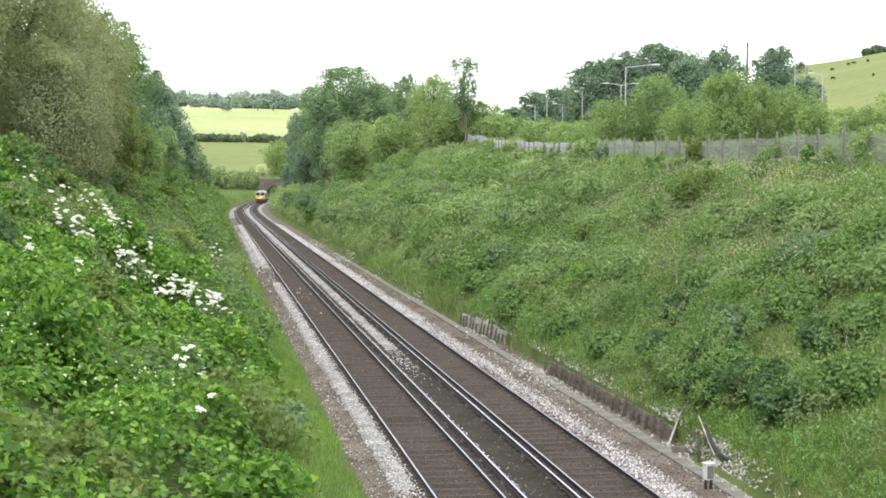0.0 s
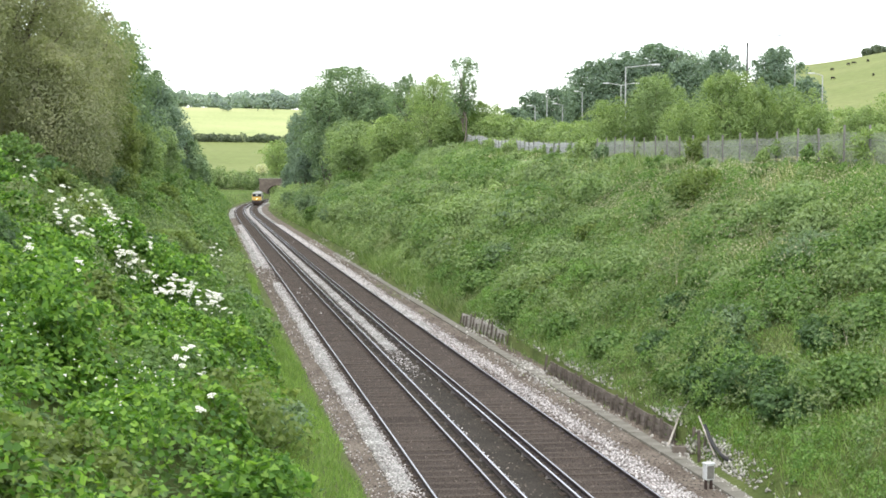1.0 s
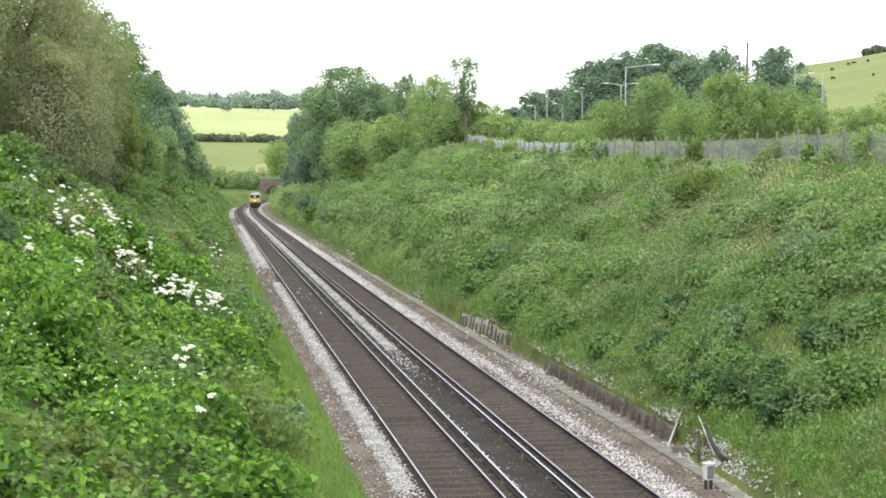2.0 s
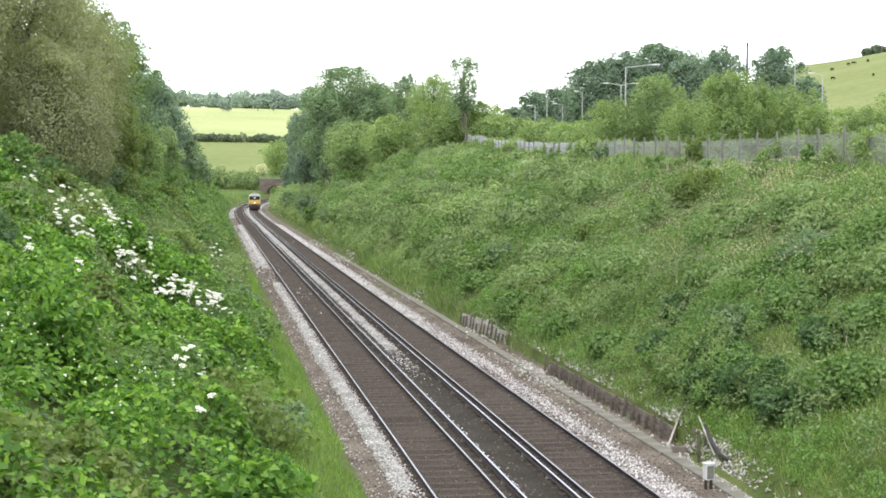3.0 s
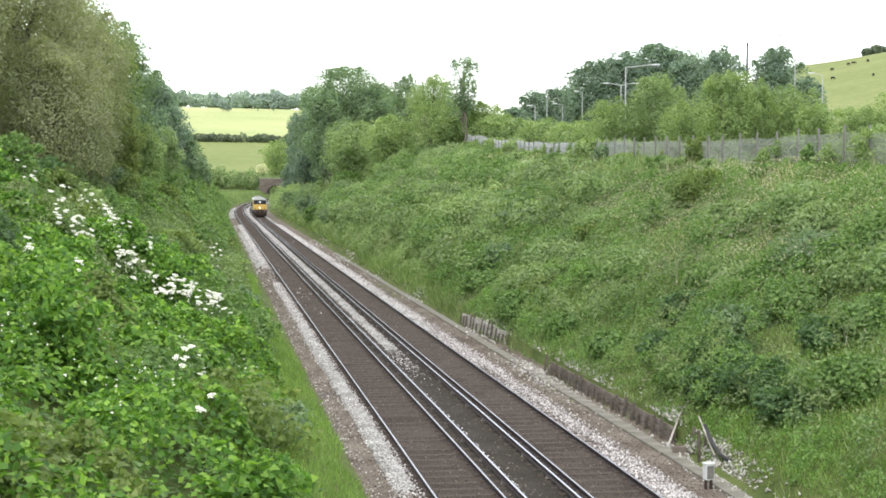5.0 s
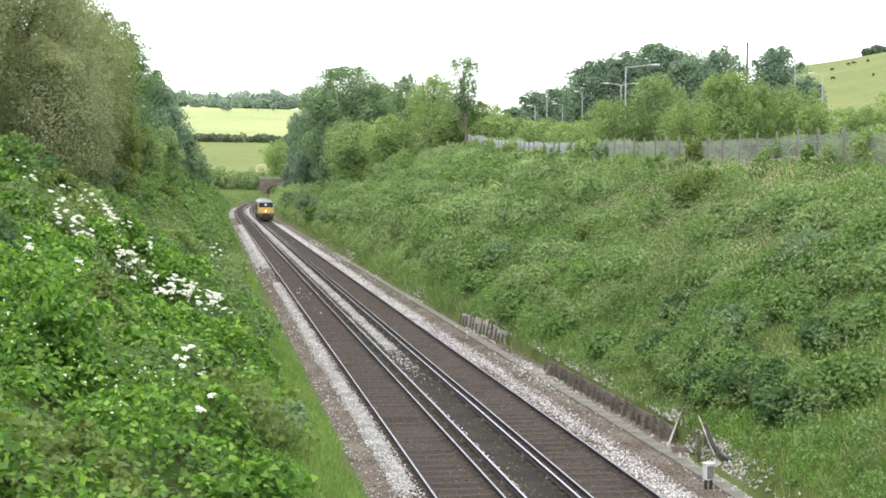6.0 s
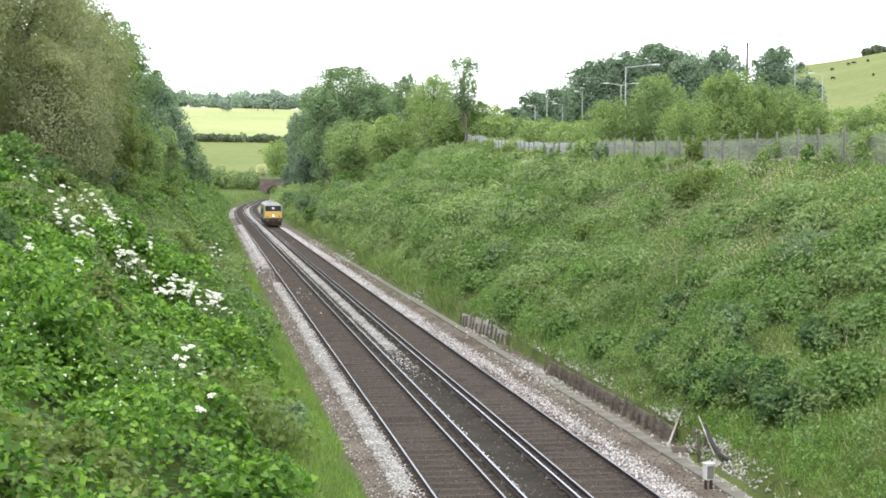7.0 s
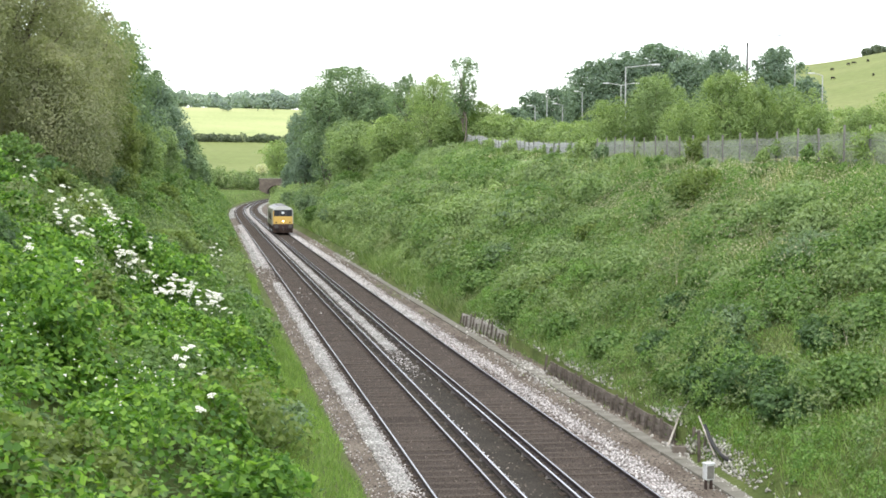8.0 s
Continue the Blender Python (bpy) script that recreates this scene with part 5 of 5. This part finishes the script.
# ---- the fence on the crest ----
def fence_panel(width, pale, gap, h, name, material):
    bm = bmesh.new()
    x = gap / 2
    while x < width - pale:
        top = h + random.uniform(-0.05, 0.03)
        vs = [bm.verts.new(p) for p in ((x, 0, 0.05), (x + pale, 0, 0.05), (x + pale, 0, top - 0.08), (x + pale / 2, 0, top), (x, 0, top - 0.08))]
        f = bm.faces.new(vs)
        got = bmesh.ops.extrude_face_region(bm, geom=[f])
        bmesh.ops.translate(bm, verts=[v for v in got["geom"] if isinstance(v, bmesh.types.BMVert)], vec=(0, 0.012, 0))
        x += pale + gap
    for z in (0.35, h - 0.35):
        thick = 0.025 if pale > 0.05 else 0.009
        box(bm, 0, width, 0.014, 0.014 + thick, z - thick, z + thick)
    me = bpy.data.meshes.new(name)
    bm.to_mesh(me)
    bm.free()
    me.materials.append(material)
    return me


def build_fence(y0, y1, pale, gap, h, post_h, label, panel_name):
    t = tagged(new("fence"), label, "fence")
    bay = 2.75
    panels = [fence_panel(bay, pale, gap, h, panel_name, M_FENCE if pale > 0.05 else M_WIRE) for _ in range(3)]
    bm = boxed(-0.042, 0.042, -0.042, 0.042, -0.5, post_h, bevel=0.012)
    post = bpy.data.meshes.new("post")
    bm.to_mesh(post)
    bm.free()
    post.materials.append(M_POST)

    def at(y):
        d = float(right_top(y)) + 0.8
        x = d + float(bend(y))
        return Vector((x, along(x, y), float(ground_z(x, y))))
    y, k = y0, 0
    while y < y1:
        a = at(y)
        b = at(y + bay * 0.985 / STRETCH)
        turn = math.atan2(b.y - a.y, b.x - a.x)
        rise = math.atan2(b.z - a.z, math.hypot(b.x - a.x, b.y - a.y))
        shared("post", post, t, Matrix.Translation(a) @ pose(0, 0, 0, random.uniform(-2, 2), random.uniform(-2, 2), math.degrees(turn)))
        shared(panel_name, panels[k % 3], t, Matrix.Translation(a) @ pose(0, 0, 0, 0, 0, math.degrees(turn)) @ pose(0, 0, 0, random.uniform(-2.5, 2.5), -math.degrees(rise), 0))
        y += bay / STRETCH
        k += 1


build_fence(20.0, 58.0, 0.007, 0.085, 1.6, 1.9, "grey mesh fence on concrete posts along the cutting's top", "mesh_panel")
build_fence(60.0, 128.0, 0.09, 0.05, 1.6, 1.75, "pale grey palisade fence along the cutting's top", "palisade_panel")


# ---- at the foot of the right-hand slope ----
def build_revetment(y0, y1, d0, d1, h, label, plank_material, lean=6):
    """Posts driven in a row, with boards behind them that hold back the chalk."""
    t = tagged(new("timber_revetment"), label, "revetment")
    n = max(2, int((y1 - y0) * STRETCH / 0.75))
    for k in range(n + 1):
        y = y0 + (y1 - y0) * k / n + random.uniform(-0.08, 0.08)
        d = d0 + (d1 - d0) * k / n
        hh = h * random.uniform(0.7, 1.35)
        bm = boxed(-0.035, 0.035, -0.04, 0.04, -0.3, hh, bevel=0.012)
        ob = part("post", bm, M_OLDPOST, t)
        ob.matrix_local = pose(d - 0.07, along(d, y), -0.35 - float(dip(y)), random.uniform(-5, 5), lean + random.uniform(-4, 4), random.uniform(-12, 12))
    for row in range(3):
        y = y0
        while y < y1 - 0.3:
            ln = min(random.uniform(1.6, 2.6), (y1 - y) * STRETCH)
            half = ln / 2 / STRETCH
            d = d0 + (d1 - d0) * (y + half - y0) / (y1 - y0)
            bm = boxed(-0.025, 0.025, -ln / 2, ln / 2 - 0.02, 0, h / 3 - 0.015, bevel=0.008)
            ob = part("plank", bm, plank_material, t)
            ob.matrix_local = pose(d + 0.03 + row * 0.02, along(d, y + half), -0.36 - float(dip(y)) + row * h / 3, random.uniform(-1.5, 1.5), lean, -math.degrees(math.atan2(d1 - d0, (y1 - y0) * STRETCH)) + random.uniform(-1.5, 1.5))
            y += 2 * half


build_revetment(19.6, 28.2, 12.55, 12.5, 0.52, "old timber revetment of posts and boards at the slope's foot", M_TIMBER)
build_revetment(33.2, 38.8, 12.75, 12.35, 0.66, "pale weathered board revetment with leaning posts at the slope's foot", M_PALEBOARD, 10)


def rubble(name, spots, label, seed):
    """Heaps of broken chalk: rough lumps round each spot (d, y, radius, count, size)."""
    rng = np.random.default_rng(seed)
    octa = np.array([(1, 0, 0), (0, 1, 0), (-1, 0, 0), (0, -1, 0), (0, 0, 1), (0, 0, -1.)])
    tri = np.array([(0, 1, 4), (1, 2, 4), (2, 3, 4), (3, 0, 4), (1, 0, 5), (2, 1, 5), (3, 2, 5), (0, 3, 5)])
    vs, n = [], 0
    for d, y, r, k, size in spots:
        dd, yy = d + rng.normal(0, r * 0.45, k), y + rng.normal(0, r, k)
        x = dd + bend(yy)
        s = size * rng.uniform(0.4, 1.4, k)
        z = np.where(dd < 12.45, bed_z(dd, yy), ground_z(x, yy) + 0.02)
        v = octa[None] * rng.uniform(0.55, 1.2, (k, 6, 1)) * s[:, None, None]
        vs.append(v + lay(np.stack([x, yy, z + s * 0.3], 1))[:, None])
        n += k
    f = tri[None] + (np.arange(n) * 6)[:, None, None]
    return tagged(new(name, mesh_from(name, np.concatenate(vs).reshape(-1, 3), f.reshape(-1, 3), M_CHALK)), label, "rubble", kind="stuff")


rubble("chalk_rubble", [(12.5, 17.0, 0.4, 140, 0.04), (12.35, 16.4, 0.5, 120, 0.04), (12.9, 26.8, 0.6, 300, 0.05), (12.85, 24.5, 0.5, 110, 0.04), (12.85, 20.4, 0.35, 200, 0.045), (13.2, 20.1, 0.4, 90, 0.045), (12.5, 19.2, 0.4, 120, 0.06), (12.45, 17.3, 0.6, 260, 0.045), (12.8, 17.9, 0.4, 110, 0.05), (12.2, 28.8, 0.9, 240, 0.06), (12.0, 27.0, 0.8, 120, 0.05), (12.9, 36.2, 0.9, 260, 0.08), (12.7, 34.4, 0.5, 70, 0.07), (12.5, 48.3, 0.9, 200, 0.06)],
       "broken white chalk fallen at the slope's foot", 15)
rubble("scattered_chalk", [(12.4, 60.0, 1.5, 120, 0.06), (12.6, 74.0, 2.2, 260, 0.07), (12.3, 92.0, 3.0, 160, 0.07), (12.2, 16.0, 0.7, 160, 0.05), (12.4, 17.6, 0.6, 500, 0.028), (12.6, 24.5, 1.6, 500, 0.028), (12.4, 30.5, 1.6, 300, 0.035), (12.3, 22.5, 1.2, 90, 0.04), (2.9, 66, 2.0, 90, 0.09), (2.8, 50, 4, 160, 0.07)],
       "scattered chalk lumps along the foot of both slopes", 16)


def build_trough():
    """A line of concrete cable-trough lids along the cess."""
    t = tagged(new("cable_trough"), "line of weathered concrete cable trough lids", "cable trough")
    bm = boxed(-0.2, 0.2, -0.48, 0.48, -0.05, 0.05, bevel=0.012)
    lid = bpy.data.meshes.new("lid")
    bm.to_mesh(lid)
    bm.free()
    lid.materials.append(M_TROUGH)
    for k in range(120):
        y = 25.0 + k * 1.0
        shared("lid", lid, t, pose(12.03, y, -0.325 - float(dip((y - SKEW * 12.03) / STRETCH)) + random.uniform(-0.012, 0.012), random.uniform(-0.8, 0.8), random.uniform(-2, 2), random.uniform(-0.8, 0.8)))


build_trough()


def build_marker():
    t = tagged(new("trackside_marker"), "small pale grey trackside cabinet on a dark post", "marker")
    t.matrix_basis = pose(11.62, along(11.62, 16.55), -0.34, 0, 0, 12) @ Matrix.Diagonal((0.72, 0.8, 0.85, 1))
    bm = boxed(-0.16, 0.16, -0.11, 0.11, 0.28, 0.72, bevel=0.03)
    body = part("cabinet", bm, M_LAMP_HEAD, t, "pale grey cabinet")
    part("lid", boxed(-0.18, 0.18, -0.13, 0.13, 0.72, 0.76, bevel=0.01), M_LAMP_HEAD, body)
    part("door", boxed(-0.13, 0.13, -0.122, -0.112, 0.32, 0.68), M_POST, body)
    for x in (-0.1, 0.1):
        part("leg", boxed(x - 0.03, x + 0.03, -0.04, 0.04, 0, 0.3), M_UNDER, t, "dark steel leg")


build_marker()


def build_pipe():
    """A black drain pipe that comes down the slope and bends along its foot, with a pale stake."""
    t = tagged(new("drain_pipe"), "black drain pipe curving along the chalky foot of the slope", "pipe")
    cu = bpy.data.curves.new("pipe", "CURVE")
    cu.dimensions = "3D"
    cu.bevel_depth = 0.055
    cu.bevel_resolution = 3
    sp = cu.splines.new("NURBS")
    pts = ((12.75, 18.35, 0.55), (12.6, 17.9, 0.35), (12.5, 17.4, 0.12), (12.7, 17.1, 0.0), (13.0, 16.9, 0.0), (13.4, 16.75, 0.05))
    sp.points.add(len(pts) - 1)
    for p, co in zip(sp.points, pts):
        p.co = (co[0], along(co[0], co[1]), co[2], 1)
    sp.use_endpoint_u = True
    cu.materials.append(M_RUBBER)
    ob = new("pipe", cu)
    ob.parent = t
    part("end_post", boxed(13.36, 13.44, along(13.4, 16.74) - 0.04, along(13.4, 16.74) + 0.04, -0.35, 0.25, bevel=0.01), M_OLDPOST, t)
    for (d, y, h, lx, ly) in ((12.35, 18.0, 0.95, 8, -4), (12.55, 18.6, 0.8, -6, 5), (12.6, 18.25, 0.7, 3, 9)):
        s = tagged(new("leaning_stake"), "short weathered stake leaning at the slope's foot", "stake")
        s.matrix_basis = pose(d, along(d, y), -0.35, lx, ly, 0)
        part("shaft", boxed(-0.035, 0.035, -0.035, 0.035, 0, h, bevel=0.01), M_OLDPOST, s)
    p = tagged(new("fallen_pole"), "pale fallen branch propped against the slope", "branch")
    part("stem", tubed((12.5, along(12.5, 17.55), 0.05), (12.7, along(12.7, 18.55), 0.75), 0.024, 0.018, 8), M_TWIG, p)
    p = tagged(new("fallen_pole"), "pale fallen branch lying down the slope", "branch")
    bm = tubed((12.25, along(12.25, 19.35), -0.3), (12.9, along(12.9, 19.75), 0.45), 0.034, 0.026, 8)
    tube(bm, (12.9, along(12.9, 19.75), 0.45), (13.9, along(13.9, 20.3), 1.05), 0.026, 0.014, 8)
    part("stem", bm, M_TWIG, p)
    b = tagged(new("kerb_board"), "old dark board lying beside the chalk", "board")
    part("plank", boxed(12.1, 12.9, along(12.5, 18.75), along(12.5, 18.75) + 0.12, -0.3, -0.1, bevel=0.01), M_TIMBER, b)


build_pipe()


# ---- white flower heads on the left-hand bank ----
def build_umbel():
    """A flat cluster of small white florets on thin rays over a green stem."""
    bm = bmesh.new()
    for k in range(11):
        a, r = k * 2.4, 0.035 + 0.026 * k ** 0.5
        r = 0 if k == 0 else r
        m = Matrix.Translation((r * math.cos(a), r * math.sin(a), -r * r * 1.6 + random.uniform(-0.006, 0.006)))
        bmesh.ops.create_cone(bm, cap_ends=True, segments=6, radius1=0.034, radius2=0.016, depth=0.016, matrix=m)
    head = part("flower_umbel", bm, M_FLOWER)
    tagged(head, "flat white flower head above the shrubs", "flower", "white flowers on the bank")
    bm = tubed((0, 0, -1.8), (0, 0, -0.02), 0.009, 0.006, 5)
    for k in range(6):
        tube(bm, (0, 0, -0.1), (0.08 * math.cos(k), 0.08 * math.sin(k), -0.015), 0.003, 0.003, 4)
    part("stem", bm, M_STEM, head)
    return head


def build_flowers():
    rng = np.random.default_rng(77)
    first = build_umbel()
    groups = ((-6.4, 32.8, 0.3, 0.5, 7), (-4.9, 34.2, 0.4, 0.8, 18), (-4.2, 34.8, 0.3, 0.6, 15), (-4.2, 26.2, 0.3, 0.6, 15), (-3.9, 26.3, 0.3, 0.5, 13), (-3.4, 30.4, 0.35, 0.8, 36), (-3.0, 30.2, 0.25, 0.6, 24),
              (-4.2, 21.0, 0.14, 0.25, 7), (-3.2, 22.0, 0.18, 0.3, 7), (-2.5, 27.0, 0.3, 0.5, 18), (-2.0, 29.9, 0.14, 0.4, 9), (-1.9, 26.9, 0.12, 0.2, 4), (-1.25, 26.1, 0.25, 0.4, 24), (-0.7, 25.8, 0.25, 0.4, 16),
              (0.1, 26.0, 0.25, 0.6, 24), (0.2, 43.0, 0.5, 2.5, 18), (-0.4, 20.3, 0.25, 0.5, 15), (-0.5, 14.2, 0.2, 0.5, 9), (-0.1, 12.6, 0.1, 0.2, 4))
    k = 0
    for d, y, sd, sy, n in groups:
        for _ in range(n):
            dd, yy = d + rng.normal(0, sd * 0.7), y + rng.normal(0, sy * 0.7)
            z = float(ground_z(dd, yy) + left_cover(np.array(dd), np.array(yy))) + (rng.uniform(0.35, 0.85) if yy > 25 and dd < -2 else rng.uniform(0.15, 0.45))
            m = pose(dd, along(dd, yy), z, rng.uniform(8, 42), rng.uniform(-10, 22), rng.uniform(-25, 25))
            s = rng.uniform(0.4, 0.8) * (0.7 if yy < 17 else 1.0)
            ob = first if k == 0 else copy_thing(first, m)
            ob.matrix_basis = m @ Matrix.Diagonal((s, s, s, 1))
            k += 1


build_flowers()


# ---- what moves ----
SPEED, START = 29.2, 420.0


def line_point(y):
    v = y / STRETCH
    for _ in range(6):
        v = (y - SKEW * (RIGHT_C + float(bend(v)))) / STRETCH
    return RIGHT_C + float(bend(v)), y


def loco_pose(t):
    """The two bogie pivots stay on the track's centre line."""
    front = START - SPEED * t
    x0, y0 = line_point(front + 3.3)
    x1, y1 = line_point(front + 13.06)
    turn = math.atan2(x1 - x0, y1 - y0)
    return Matrix.Translation((x0 - 3.3 * math.sin(turn), y0 - 3.3 * math.cos(turn), -float(dip((front + 3.3 - SKEW * x0) / STRETCH)))) @ pose(0, 0, 0, 0, 0, -math.degrees(turn))


def motions():
    walk(loco, [(k * 0.25, loco_pose(k * 0.25)) for k in range(33)])
    for wset, at in wheelsets:
        walk(wset, [(k / 30, pose(0, at, 0.508, (85.0 * k) % 360)) for k in range(241)])


motions()
